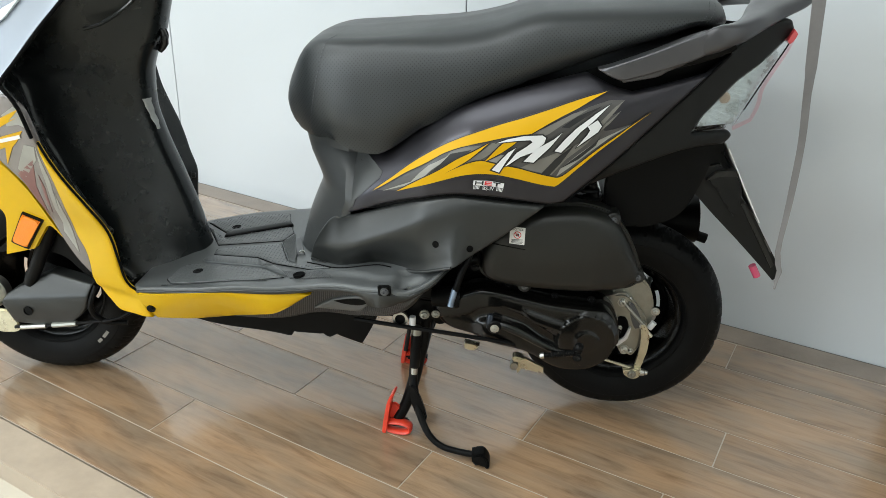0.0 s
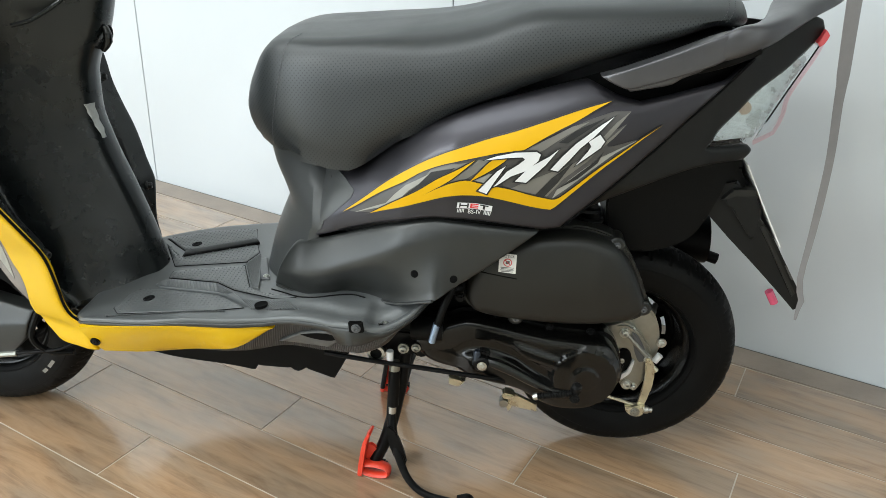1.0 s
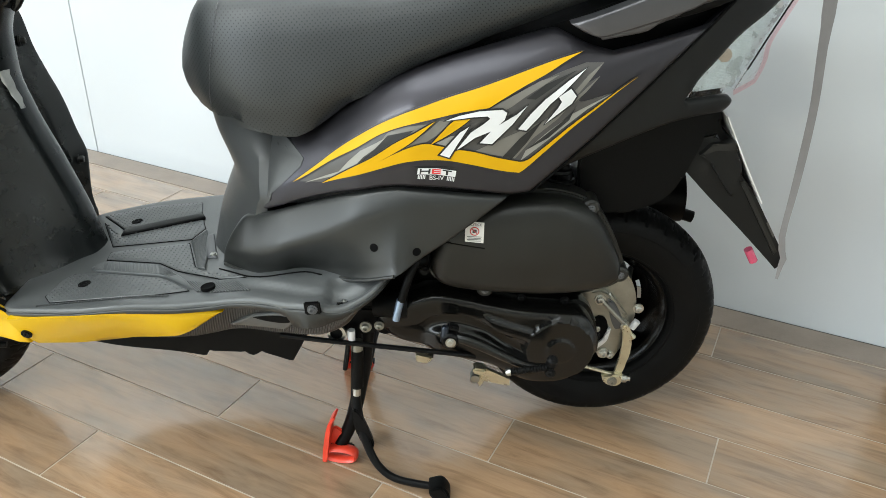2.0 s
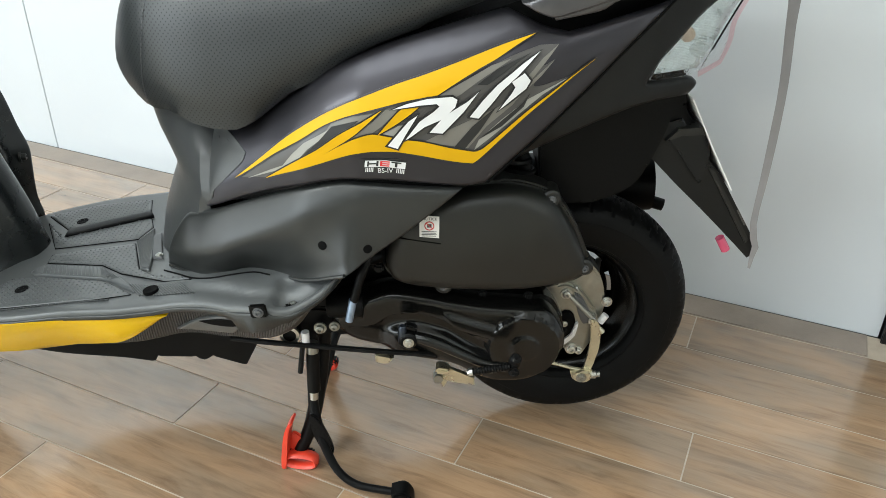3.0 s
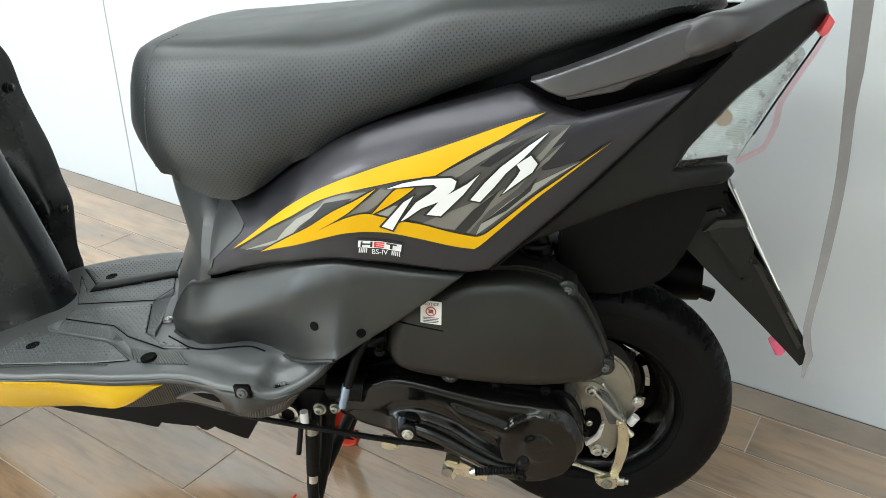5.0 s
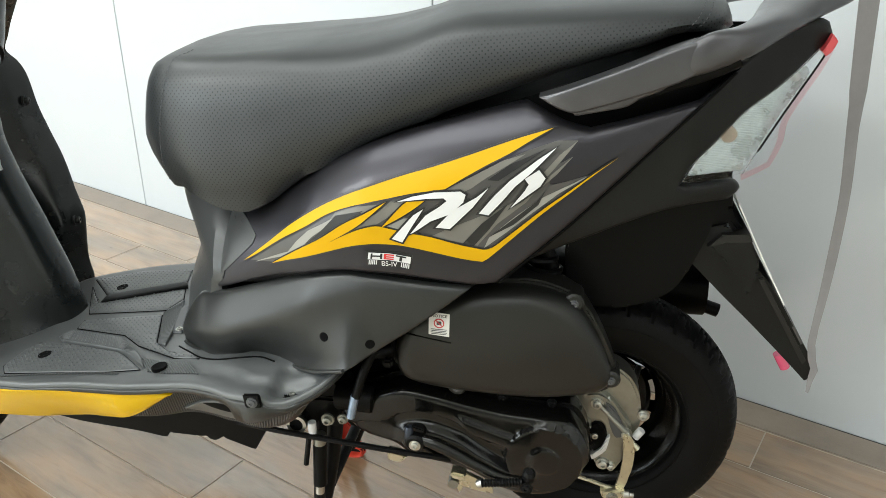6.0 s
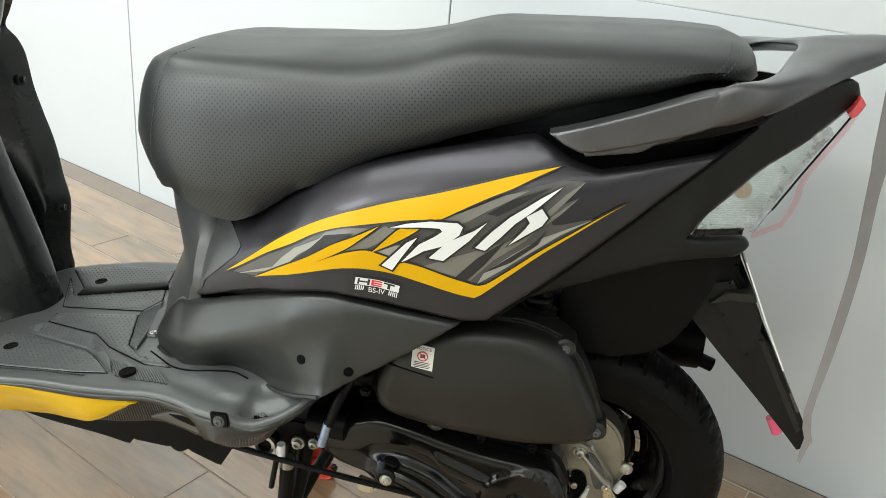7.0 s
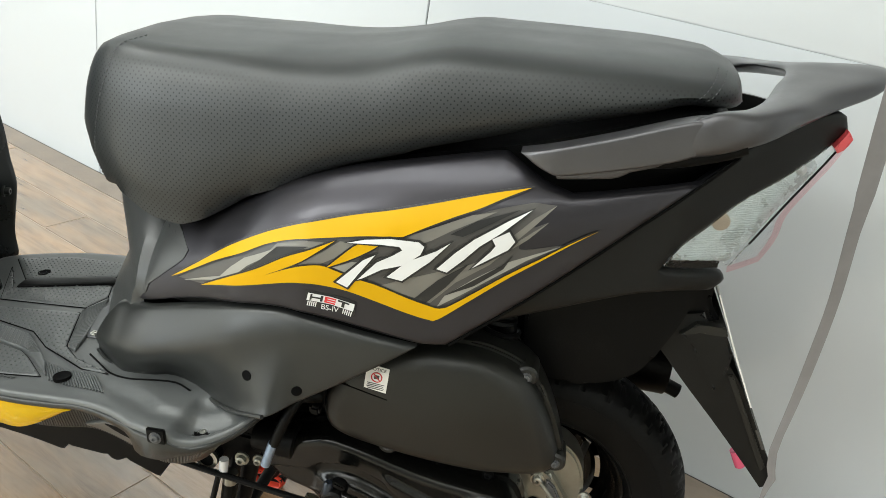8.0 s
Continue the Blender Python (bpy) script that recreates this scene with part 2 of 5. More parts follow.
# ---- building ----
def part(name, bm, mat, parent=None, label="", smooth=40):
    """Links a bmesh as one mesh object, under a thing or a part."""
    me = bpy.data.meshes.new(name)
    bmesh.ops.recalc_face_normals(bm, faces=bm.faces)
    for f in bm.faces:
        f.smooth = True
    for e in bm.edges:
        e.smooth = not (len(e.link_faces) == 2 and e.calc_face_angle(0) > radians(smooth))
    bm.to_mesh(me)
    bm.free()
    me.materials.append(mat)
    ob = new(name, me)
    ob.parent = parent
    if label:
        tagged(ob, label)
    return ob


def thing(name, label, category, group="", at=(0, 0, 0)):
    ob = new(name)
    ob.location = at
    ob.empty_display_size = .05
    return tagged(ob, label, category, group)


def curve(points, closed=True, step=.006):
    """A smooth line through points; a point with a third value is a sharp corner."""
    n = len(points)
    p = [Vector(q[:2]) for q in points]
    sharp = [len(q) > 2 for q in points]
    out = []
    for i in range(n if closed else n - 1):
        a, b = p[i], p[(i + 1) % n]
        before = p[i - 1] if (closed or i > 0) and not sharp[i] else a + (a - b)
        after = p[(i + 2) % n] if (closed or i < n - 2) and not sharp[(i + 1) % n] else b + (b - a)
        count = max(1, round((b - a).length / step))
        for k in range(count):
            t = k / count
            out.append(.5 * ((2 * a) + (b - before) * t + (2 * before - 5 * a + 4 * b - after) * t * t + (3 * a - before - 3 * b + after) * t ** 3))
    if not closed:
        out.append(p[-1])
    return out


def spread(outline, step, edge=0.0):
    """Triangles that fill an outline, with points inside it, and every point's way to the rim."""
    from mathutils.geometry import delaunay_2d_cdt
    o = np.array([tuple(v) for v in outline])
    a, b = o, np.roll(o, -1, 0)
    ab = b - a
    size = np.maximum((ab ** 2).sum(1), 1e-12)

    def rim(q):
        t = np.clip(((q - a) * ab).sum(1) / size, 0, 1)
        return float(np.sqrt((((a + ab * t[:, None]) - q) ** 2).sum(1)).min())

    def inside(q):
        with np.errstate(divide="ignore", invalid="ignore"):
            cross = (a[:, 1] > q[1]) != (b[:, 1] > q[1])
            at = a[:, 0] + (q[1] - a[:, 1]) / (b[:, 1] - a[:, 1]) * ab[:, 0]
        return bool((cross & (q[0] < at)).sum() % 2)

    pts = [Vector(v) for v in o]
    kept = []
    if edge > .001:
        turn = np.roll(o, -1, 0) - np.roll(o, 1, 0)
        normal = np.stack((-turn[:, 1], turn[:, 0]), 1) / np.maximum(np.hypot(turn[:, 0], turn[:, 1]), 1e-9)[:, None]
        way = 1 if (o[:, 0] * np.roll(o[:, 1], -1) - np.roll(o[:, 0], -1) * o[:, 1]).sum() > 0 else -1
        for far in (edge * .18, edge * .5, edge):
            for q in o + normal * way * far:
                if inside(q) and rim(q) > far * .93 and all((q[0] - r[0]) ** 2 + (q[1] - r[1]) ** 2 > (far * .4) ** 2 for r in kept[-3:]):
                    kept.append(q)
        pts += [Vector(q) for q in kept]
    lo, hi = o.min(0), o.max(0)
    rows = int((hi[1] - lo[1]) / (step * .87)) + 1
    for j in range(rows):
        for i in range(int((hi[0] - lo[0]) / step) + 2):
            q = np.array((lo[0] + (i + .5 * (j % 2)) * step, lo[1] + j * step * .87))
            if inside(q) and rim(q) > (edge if edge > .001 else 0) + step * .45:
                pts.append(Vector(q))
    n = len(o)
    co, _, faces, *_ = delaunay_2d_cdt(pts, [(i, (i + 1) % n) for i in range(n)], [], 1, 1e-6)
    return [tuple(c) for c in co], faces, [rim(np.array(tuple(c))) for c in co]


def shell(points, depth, thick, step=.014, edge=.004, side=-1, plan=False, closed=True, grain=.006, rim_drop=None):
    """A panel of that outline. Seen from the side (x, z) its outer face lies at y = depth(x, z), mirrored for side=1;
    with plan=True the outline is (x, y) and depth gives z. Its rim is rounded over edge metres."""
    co, faces, rims = spread(curve(points, closed, grain), step, edge)
    bm = bmesh.new()
    drop = edge if rim_drop is None else rim_drop

    def put(u, v, d):
        return bm.verts.new((u, v, d) if plan else (u, d if side < 0 else -d, v))

    front, back = [], []
    for (u, v), r in zip(co, rims):
        k = max(0, 1 - r / edge) if edge else 0
        d = depth(u, v)
        fall = drop * (1 - math.sqrt(max(0, 1 - k * k)))
        sign = -1 if plan else 1
        front.append(put(u, v, d + sign * fall))
        back.append(put(u, v, d + sign * max(thick, fall + .0005)))
    count = {}
    for f in faces:
        bm.faces.new([front[i] for i in f])
        bm.faces.new([back[i] for i in reversed(f)])
        for i in range(len(f)):
            k = (f[i], f[(i + 1) % len(f)])
            count[k] = count.get(k, 0) + 1
    for (i, j) in list(count):
        if (j, i) not in count:
            bm.faces.new((front[j], front[i], back[i], back[j]))
    return bm


def flat(y):
    return lambda u, v: y


def loft(rings, closed=True, caps=True):
    bm = bmesh.new()
    rows = [[bm.verts.new(p) for p in ring] for ring in rings]
    n = len(rows[0])
    for a, b in zip(rows, rows[1:]):
        for i in range(n if closed else n - 1):
            j = (i + 1) % n
            bm.faces.new((a[i], a[j], b[j], b[i]))
    if caps:
        bm.faces.new(list(reversed(rows[0])))
        bm.faces.new(rows[-1])
    return bm


def line3(points, step=.01):
    """A smooth line through places in space."""
    p = [Vector(q) for q in points]
    out = []
    for i in range(len(p) - 1):
        a, b = p[i], p[i + 1]
        before = p[i - 1] if i else a + (a - b)
        after = p[i + 2] if i + 2 < len(p) else b + (b - a)
        count = max(1, round((b - a).length / step))
        for k in range(count):
            t = k / count
            out.append(.5 * ((2 * a) + (b - before) * t + (2 * before - 5 * a + 4 * b - after) * t * t + (3 * a - before - 3 * b + after) * t ** 3))
    out.append(p[-1])
    return out


def tube(points, radius, sides=10, smooth=True, step=.01, squash=1.0):
    """A round bar along a line; radius may be a number or a list along the given points."""
    path = line3(points, step) if smooth else [Vector(p) for p in points]
    n = len(path)
    rings = []
    side = None
    for i, c in enumerate(path):
        ahead = (path[min(i + 1, n - 1)] - path[max(i - 1, 0)]).normalized()
        ref = Vector((0, 1, 0)) if abs(ahead.y) < .9 else Vector((0, 0, 1))
        if side is not None:
            ref = side
        up = (ref - ahead * ref.dot(ahead)).normalized()
        side = up
        across = ahead.cross(up)
        r = radius if isinstance(radius, (int, float)) else float(np.interp(i / (n - 1) * (len(radius) - 1), range(len(radius)), radius))
        rings.append([c + (up * math.cos(a) * squash + across * math.sin(a)) * r for a in (2 * math.pi * k / sides for k in range(sides))])
    return loft(rings)


def lathe(profile, centre, axis=(0, 1, 0), sides=32, ends=True):
    """A turned body: profile of (radius, way along the axis)."""
    ax = Vector(axis).normalized()
    u = ax.orthogonal().normalized()
    v = ax.cross(u)
    c = Vector(centre)
    return loft([[c + ax * h + (u * math.cos(a) + v * math.sin(a)) * max(r, 1e-5) for a in (2 * math.pi * k / sides for k in range(sides))] for r, h in profile], True, ends)


def block(size, m=None, bevel=.003):
    bm = bmesh.new()
    bmesh.ops.create_cube(bm, size=1, matrix=Matrix.Diagonal((*size, 1)))
    if bevel:
        bmesh.ops.bevel(bm, geom=bm.edges[:], offset=bevel, segments=2, affect="EDGES")
    if m is not None:
        bm.transform(m)
    return bm


def slab(points, y0, y1, bevel=.004, plan=False, grain=.006, closed=True):
    """A side outline (x, z) carried across from y0 to y1, with its edges broken."""
    o = curve(points, closed, grain)
    bm = bmesh.new()
    mk = (lambda p, d: (p[0], p[1], d)) if plan else (lambda p, d: (p[0], d, p[1]))
    f0 = bm.faces.new([bm.verts.new(mk(p, y0)) for p in o])
    ext = bmesh.ops.extrude_face_region(bm, geom=[f0])
    for v in ext["geom"]:
        if isinstance(v, bmesh.types.BMVert):
            if plan:
                v.co.z = y1
            else:
                v.co.y = y1
    if bevel:
        rims = [e for e in bm.edges if all(abs((v.co.z if plan else v.co.y) - y0) < 1e-6 for v in e.verts) or all(abs((v.co.z if plan else v.co.y) - y1) < 1e-6 for v in e.verts)]
        bmesh.ops.bevel(bm, geom=rims, offset=bevel, segments=2, affect="EDGES", clamp_overlap=True)
    bmesh.ops.triangulate(bm, faces=[f for f in bm.faces if len(f.verts) > 4])
    return bm


def joined(*pieces):
    """Several bmeshes as one."""
    out = pieces[0]
    for p in pieces[1:]:
        me = bpy.data.meshes.new("join")
        p.to_mesh(me)
        p.free()
        out.from_mesh(me)
        bpy.data.meshes.remove(me)
    return out


def bolt(centre, r=.006, h=.005, axis=(0, -1, 0)):
    return lathe([(r * 1.5, 0), (r * 1.5, h * .3), (r, h * .3), (r, h * .9), (r * .8, h), (r * .45, h), (r * .4, h * .6), (0, h * .6)], centre, axis, 12)


# ---- the flank's form ----
SLOPES = {}


def table(x, xs, ys):
    """A smooth line through a table of values, without overshoot."""
    if x <= xs[0] or x >= xs[-1]:
        return ys[0] if x <= xs[0] else ys[-1]
    if (xs, ys) not in SLOPES:
        g = [(b - a) / (d - c) for a, b, c, d in zip(ys, ys[1:], xs, xs[1:])]
        SLOPES[xs, ys] = [g[0]] + [2 * a * b / (a + b) if a * b > 0 else 0.0 for a, b in zip(g, g[1:])] + [g[-1]]
    m = SLOPES[xs, ys]
    i = max(k for k in range(len(xs) - 1) if xs[k] <= x)
    h = xs[i + 1] - xs[i]
    t = (x - xs[i]) / h
    return (1 + 2 * t) * (1 - t) ** 2 * ys[i] + t * (1 - t) ** 2 * h * m[i] + t * t * (3 - 2 * t) * ys[i + 1] - t * t * (1 - t) * h * m[i + 1]


def half_width(x):
    return table(x, (-.12, -.06, 0, .1, .25, .35, .45, .55, .65, .74), (.15, .2, .225, .232, .226, .216, .2, .184, .165, .14))


def cover_top(x):
    return table(x, (-.06, -.01, .04, .09, .16, .23, .29, .38, .44, .50, .55, .66, .76), (.52, .575, .605, .634, .678, .705, .727, .752, .768, .792, .812, .85, .88))


def inset(x):
    """How far the flank draws in towards the prow."""
    return table(x, (-.05, .02, .064, .12, .19), (.052, .046, .035, .012, 0))


def cover_y(x, z):
    """The near flank of the tail: flat below, rolling inwards at the shoulder."""
    k = min(max(1 - (cover_top(x) - z) / .080, 0), 1.3)
    return -half_width(x) + .049 * k * k + inset(x)


def lower_foot(x):
    """Where the lower side cover meets the footboard: its distance out and its height."""
    return (table(x, (-.125, -.08, -.04, -.005, .015, .05, .10, .146, .171, .20, .25), (-.112, -.15, -.175, -.174, -.169, -.182, -.215, -.246, -.257, -.238, -.229)),
            table(x, (-.125, -.08, -.04, 0, .05, .10, .146, .171, .20, .24), (.356, .363, .369, .375, .382, .391, .413, .424, .432, .45)))


def lower_y(x, z):
    """The panel under the tail's flank: it leans out down to a rising crease, then runs in to the footboard, with a small lip."""
    top = table(x, (-.05, .04, .105, .16, .20, .255, .32), (.465, .499, .526, .5405, .541, .5375, .534))
    crease = min(table(x, (-.12, -.07, -.02, .05, .12, .20, .30), (.395, .412, .430, .462, .496, .520, .528)), top - .008)
    out = -half_width(x) - .005 + .45 * inset(x)
    foot, low = lower_foot(x)
    if z > crease:
        u = min((z - crease) / max(top - crease, .001), 1.1)
        return out + min(.020, .34 * (top - crease)) * u * (.45 + .55 * u) + .25 * inset(x) * u
    k = min(max((crease - z) / (crease - low), 0), 1)
    s = k * k * (2.2 - 1.2 * k)
    lip = .005 * max(0, (k - .86) / .14) ** 2
    return out + (foot - out) * s - lip

# ---- the room ----
ROW, LENGTH, SEAM = .1278, .785, -.0163 - 3 * .1278     # plank width and length, and where the first seam lies
WALL_N, STEP_N = .711, SEAM - ROW


def room_block(name, d0, d1, n0, n1, z0, z1, mat, parent=None, bevel=.002):
    m = Matrix.Translation(room((d0 + d1) / 2, (n0 + n1) / 2, (z0 + z1) / 2)) @ Matrix.Rotation(TURN, 4, "Z")
    return part(name, block((abs(d1 - d0), abs(n1 - n0), abs(z1 - z0)), m, bevel), mat, parent)


floor = tagged(room_block("floor", -4.2, 4.2, STEP_N, WALL_N, -.16, -.0010, GROUT), "brown wood-look porcelain plank floor with pale joints", "floor", kind="structure")
tagged(room_block("ground", -4.2, 4.2, -6.2, STEP_N - .06, -.16, -.05, CREAM), "cream polished tile floor of the showroom", "floor", kind="structure")
tagged(room_block("trim", -4.2, 4.2, STEP_N - .085, STEP_N - .004, -.12, -.001, TRIM_TILE), "beige tile edging along the platform", "trim", kind="structure")
tagged(room_block("baseboard", -4.2, 1.0, SEAM + 8 * ROW + .003, WALL_N - .002, -.006, .0015, SKIRT_TILE), "brown tile border along the wall", "border", kind="structure")

wall = tagged(room_block("wall_north", -4.2, 1.02, WALL_N + .004, WALL_N + .12, -.16, 2.9, GAP), "glossy white laminate panel wall with thin joints", "wall", kind="structure")
for d0, d1 in ((-4.2, -2.54), (-2.537, -1.374), (-1.371, -.2055), (-.2025, 1.02)):
    room_block("panel", d0, d1, WALL_N, WALL_N + .01, .0, .843, WALL, wall, .0012)
    room_block("panel", d0, d1, WALL_N, WALL_N + .01, .8434, 2.9, WALL_UP, wall, .0012)
tagged(room_block("door_1", 1.024, 1.1, WALL_N - .02, WALL_N + .14, -.05, 2.9, BLACK_PANEL), "black door frame at the end of the wall", "door frame", kind="structure")
tagged(room_block("wall_north_end", 1.1, 4.2, WALL_N + .02, WALL_N + .14, -.16, 2.9, WALL), "white wall added to bounce light", "wall", kind="structure")
tagged(room_block("wall_west", -4.32, -4.2, -6.2, WALL_N + .12, -.16, 2.9, ROOM_WALL), "unseen pale wall closing the room", "wall", kind="structure")
tagged(room_block("wall_east", 4.2, 4.32, -6.2, WALL_N + .12, -.16, 2.9, CEILING), "white wall added to bounce light", "wall", kind="structure")
tagged(room_block("wall_south", -4.32, 4.32, -6.32, -6.2, -.16, 2.9, ROOM_WALL), "unseen pale wall closing the room", "wall", kind="structure")
tagged(room_block("ceiling", -4.32, 4.32, -6.32, WALL_N + .12, 2.9, 3.0, CEILING), "white ceiling", "ceiling", kind="structure")


# ---- the scooter: seat and tail ----
scooter = thing("scooter", "black and yellow motor scooter with sporty decals, standing on its stands", "scooter")


def seat_ring(x):
    top = table(x, (-.172, -.166, -.156, -.14, -.125, -.105, -.08, -.01, .08, .165, .23, .27, .30, .34, .44, .52, .57, .595, .61), (.667, .682, .704, .734, .757, .774, .782, .789, .800, .812, .828, .841, .848, .852, .861, .867, .868, .86, .84))
    low = table(x, (-.172, -.168, -.160, -.15, -.13, -.10, -.07, -.05, -.03, 0, .02, .04, .07, .10, .15, .2, .26, .32, .43, .5, .55, .58, .61), (.648, .632, .614, .604, .599, .600, .606, .603, .595, .588, .588, .596, .617, .640, .667, .697, .722, .747, .789, .812, .828, .826, .828))
    wide = table(x, (-.172, -.168, -.160, -.145, -.125, -.105, -.08, -.05, 0, .06, .15, .25, .35, .45, .53, .57, .595, .61), (.02, .045, .068, .092, .121, .143, .161, .174, .184, .188, .186, .18, .174, .166, .152, .132, .10, .05))
    lip = table(x, (-.172, -.05, 0, .08, .15, .21, .26, .31, .45, .61), (.012, .010, .011, .015, .019, .019, .014, .011, .012, .012))
    h = top - lip - low
    nip = table(x, (-.172, -.14, -.10, -.05), (.5, .66, .86, 1))
    half = [(.0, low + .004), (wide * .84 * nip, low), (wide * .93 * (.3 + .7 * nip), low + h * .08), (wide * .99 * (.6 + .4 * nip), low + h * .24), (wide * (.75 + .25 * nip), low + h * .36), (wide * .975, low + h * .58), (wide * .925, low + h * .84),
            (wide * .80, top - lip * .85), (wide * .66, top - lip * .45), (wide * .50, top - lip * .22), (wide * .36, top - lip * .15), (0, top)]
    line = curve(half, False, .012)
    n = 30
    at = np.cumsum([0] + [(b - a).length for a, b in zip(line, line[1:])])
    pts = [(float(np.interp(at[-1] * k / n, at, [p.x for p in line])), float(np.interp(at[-1] * k / n, at, [p.y for p in line]))) for k in range(n + 1)]
    return [(x, -y, z) for y, z in pts] + [(x, y, z) for y, z in reversed(pts[1:-1])]


xs = [-.172, -.1715, -.170, -.168, -.165, -.161, -.157, -.152, -.147, -.14, -.132, -.124, -.116, -.108, -.097, -.089, -.08] + [(-.07 + .0105 * i) for i in range(62)] + [.588, .596, .602, .607, .61]
seat = part("seat", loft([seat_ring(x) for x in xs]), VINYL, scooter, "long black dimpled vinyl seat with stitched seams", 50)


def seam_on_seat(points, lift=.0012):
    """Short stitches on the near side of the seat."""
    bms = []
    path = line3(points, .0035)
    for a, b in list(zip(path, path[1:]))[::2]:
        bms.append(tube([a, b], .00055, 5, False))
    return joined(*bms)


def seat_side(x, k):
    """A place on the near side of the seat, k from its lower edge to its crown."""
    ring = seat_ring(x)
    i = min(int(k * 30), 29)
    a, b = Vector(ring[i]), Vector(ring[i + 1])
    p = a.lerp(b, k * 30 - i)
    return p + Vector((0, -.0012, .0006))


part("seam", seam_on_seat([seat_side(-.107, .30), seat_side(-.100, .40), seat_side(-.091, .50), seat_side(-.081, .60), seat_side(-.072, .70), seat_side(-.060, .80)]), STITCH, seat)
part("seam", seam_on_seat([seat_side(.535, .42), seat_side(.55, .5), seat_side(.562, .58), seat_side(.568, .7)]), STITCH, seat)
part("seam", seam_on_seat([seat_side(.547, .42), seat_side(.561, .5), seat_side(.572, .58), seat_side(.578, .7)]), STITCH, seat)

# dark base that the seat closes on
base = slab([(.0, .55), (.02, .585), (.09, .618), (.16, .67), (.26, .715), (.38, .752), (.50, .80), (.575, .826), (.585, .78), (.42, .70), (.2, .62), (.06, .55)], -.132, .132, .006)
part("seat_base", base, PLASTIC_BLACK, scooter)

COVER = [(-.043, .470, 1), (-.047, .55, 1), (-.006, .578), (.034, .600), (.080, .626), (.115, .651), (.153, .677), (.21, .702), (.263, .720), (.32, .737), (.366, .7495), (.376, .7505, 1), (.395, .7435), (.419, .7345), (.4480, .7288, 1), (.481, .7375), (.511, .7465), (.540, .755), (.568, .764, 1),
         (.605, .797, 1), (.545, .738), (.486, .674), (.428, .613), (.352, .541, 1), (.322, .5375), (.27, .5430), (.222, .5475), (.164, .5470), (.107, .5325), (.042, .507)]
for side in (-1, 1):
    part("side_cover", shell(COVER, cover_y, .012, .008, .005, side), PAINT_GREY, scooter, "satin dark grey metallic tail cover")


LOWER = [(-.046, .465, 1), (-.068, .455), (-.090, .425), (-.107, .39), (-.118, .358, 1)] + [(x, lower_foot(x)[1]) for x in (-.08, -.042, -.009, .015, .045, .072, .099, .125, .148)] + [(.172, .4245, 1), (.20, .438), (.24, .466), (.268, .489), (.321, .534, 1),
         (.255, .5375), (.20, .541), (.16, .5405), (.105, .526), (.04, .499)]
for side in (-1, 1):
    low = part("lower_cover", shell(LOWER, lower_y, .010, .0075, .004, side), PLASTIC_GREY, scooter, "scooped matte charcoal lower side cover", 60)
    part("cover_lip", tube([(x, side * -(lower_foot(x)[0] - .004), lower_foot(x)[1] + .002) for x in (-.112, -.08, -.042, -.009, .015, .045, .072, .099, .125, .148, .168)], .0028, 8), PLASTIC_GREY, low)
    part("groove_shade", shell([(-.046, .474, 1), (.04, .522), (.11, .552), (.18, .562), (.27, .558), (.345, .545, 1), (.318, .528, 1), (.26, .530), (.17, .534), (.105, .520), (.04, .496)], lambda u, v: cover_y(u, .53) + .012, .004, .012, 0, side), PLASTIC_BLACK, low)
    for x, z in ((.138, .457), (.198, .4535)):
        y = lower_y(x, z) * (1 if side < 0 else -1)
        s = -1 if side < 0 else 1
        tilt = ((lower_y(x + .004, z) - lower_y(x - .004, z)) / .008, s, (lower_y(x, z + .004) - lower_y(x, z - .004)) / .008)
        part("clip_hole", lathe([(.0062, -.003), (.0062, .0008), (.005, .0010), (0, .0004)], (x, y, z), tilt, 18), HOLE_BLACK, low)

# front of the box under the seat: a prow with a waist, flaring to the two flanks
rings = []
for k in range(25):
    z = .345 + .275 * k / 24
    xf = table(z, (.345, .38, .42, .45, .47, .49, .50, .52, .555, .62), (-.160, -.151, -.140, -.129, -.121, -.1125, -.1095, -.117, -.134, -.150))
    xs = table(z, (.345, .40, .44, .483, .52, .56, .62), (-.052, -.05, -.042, -.03, -.03, -.012, .01))
    w = table(z, (.345, .40, .44, .47, .484, .62), (.138, .154, .163, .162, .1650, .120))
    if z > .484:
        xs, w = -.024, -cover_y(-.024, min(z, .575)) + .0010
    nose = [(xf + (xs - xf) * abs(u) ** 1.75, u * w, z) for u in np.linspace(-1, 1, 25)]
    far = max(xs + .004, -.052 + 1.0 * (min(z, .560) - .47) - 1.6 * max(0, z - .560))           # the prow laps over the flank as far as a slanting edge
    lap = [(x, -cover_y(x, min(z, .575)) + .0012) if z > .484 else (x, w) for x in np.linspace(xs, far, 7)[1:]]
    rings.append([(nose[0][0], -w, z)] + [(x, y - .012, z) for x, y, z in nose[1:-1]] + [(nose[-1][0], w, z)] + [(x, y, z) for x, y in lap] + [(far + .002, lap[-1][1] - .008, z), (far + .002, -lap[-1][1] + .008, z)] + [(x, -y, z) for x, y in reversed(lap)])
part("front_cover", loft(rings), PROW_GREY, scooter, "dark grey plastic prow under the seat's nose", 34)
rings = []
for z, x0, x1, w in ((.3, -.10, .30, .10), (.42, -.03, .30, .150), (.5, .03, .34, .150), (.56, .05, .36, .150), (.62, .09, .4, .14)):
    rings.append([(x0, -w, z), (x1, -w, z), (x1, w, z), (x0, w, z)])
part("inner_box", loft(rings), PLASTIC_BLACK, scooter)


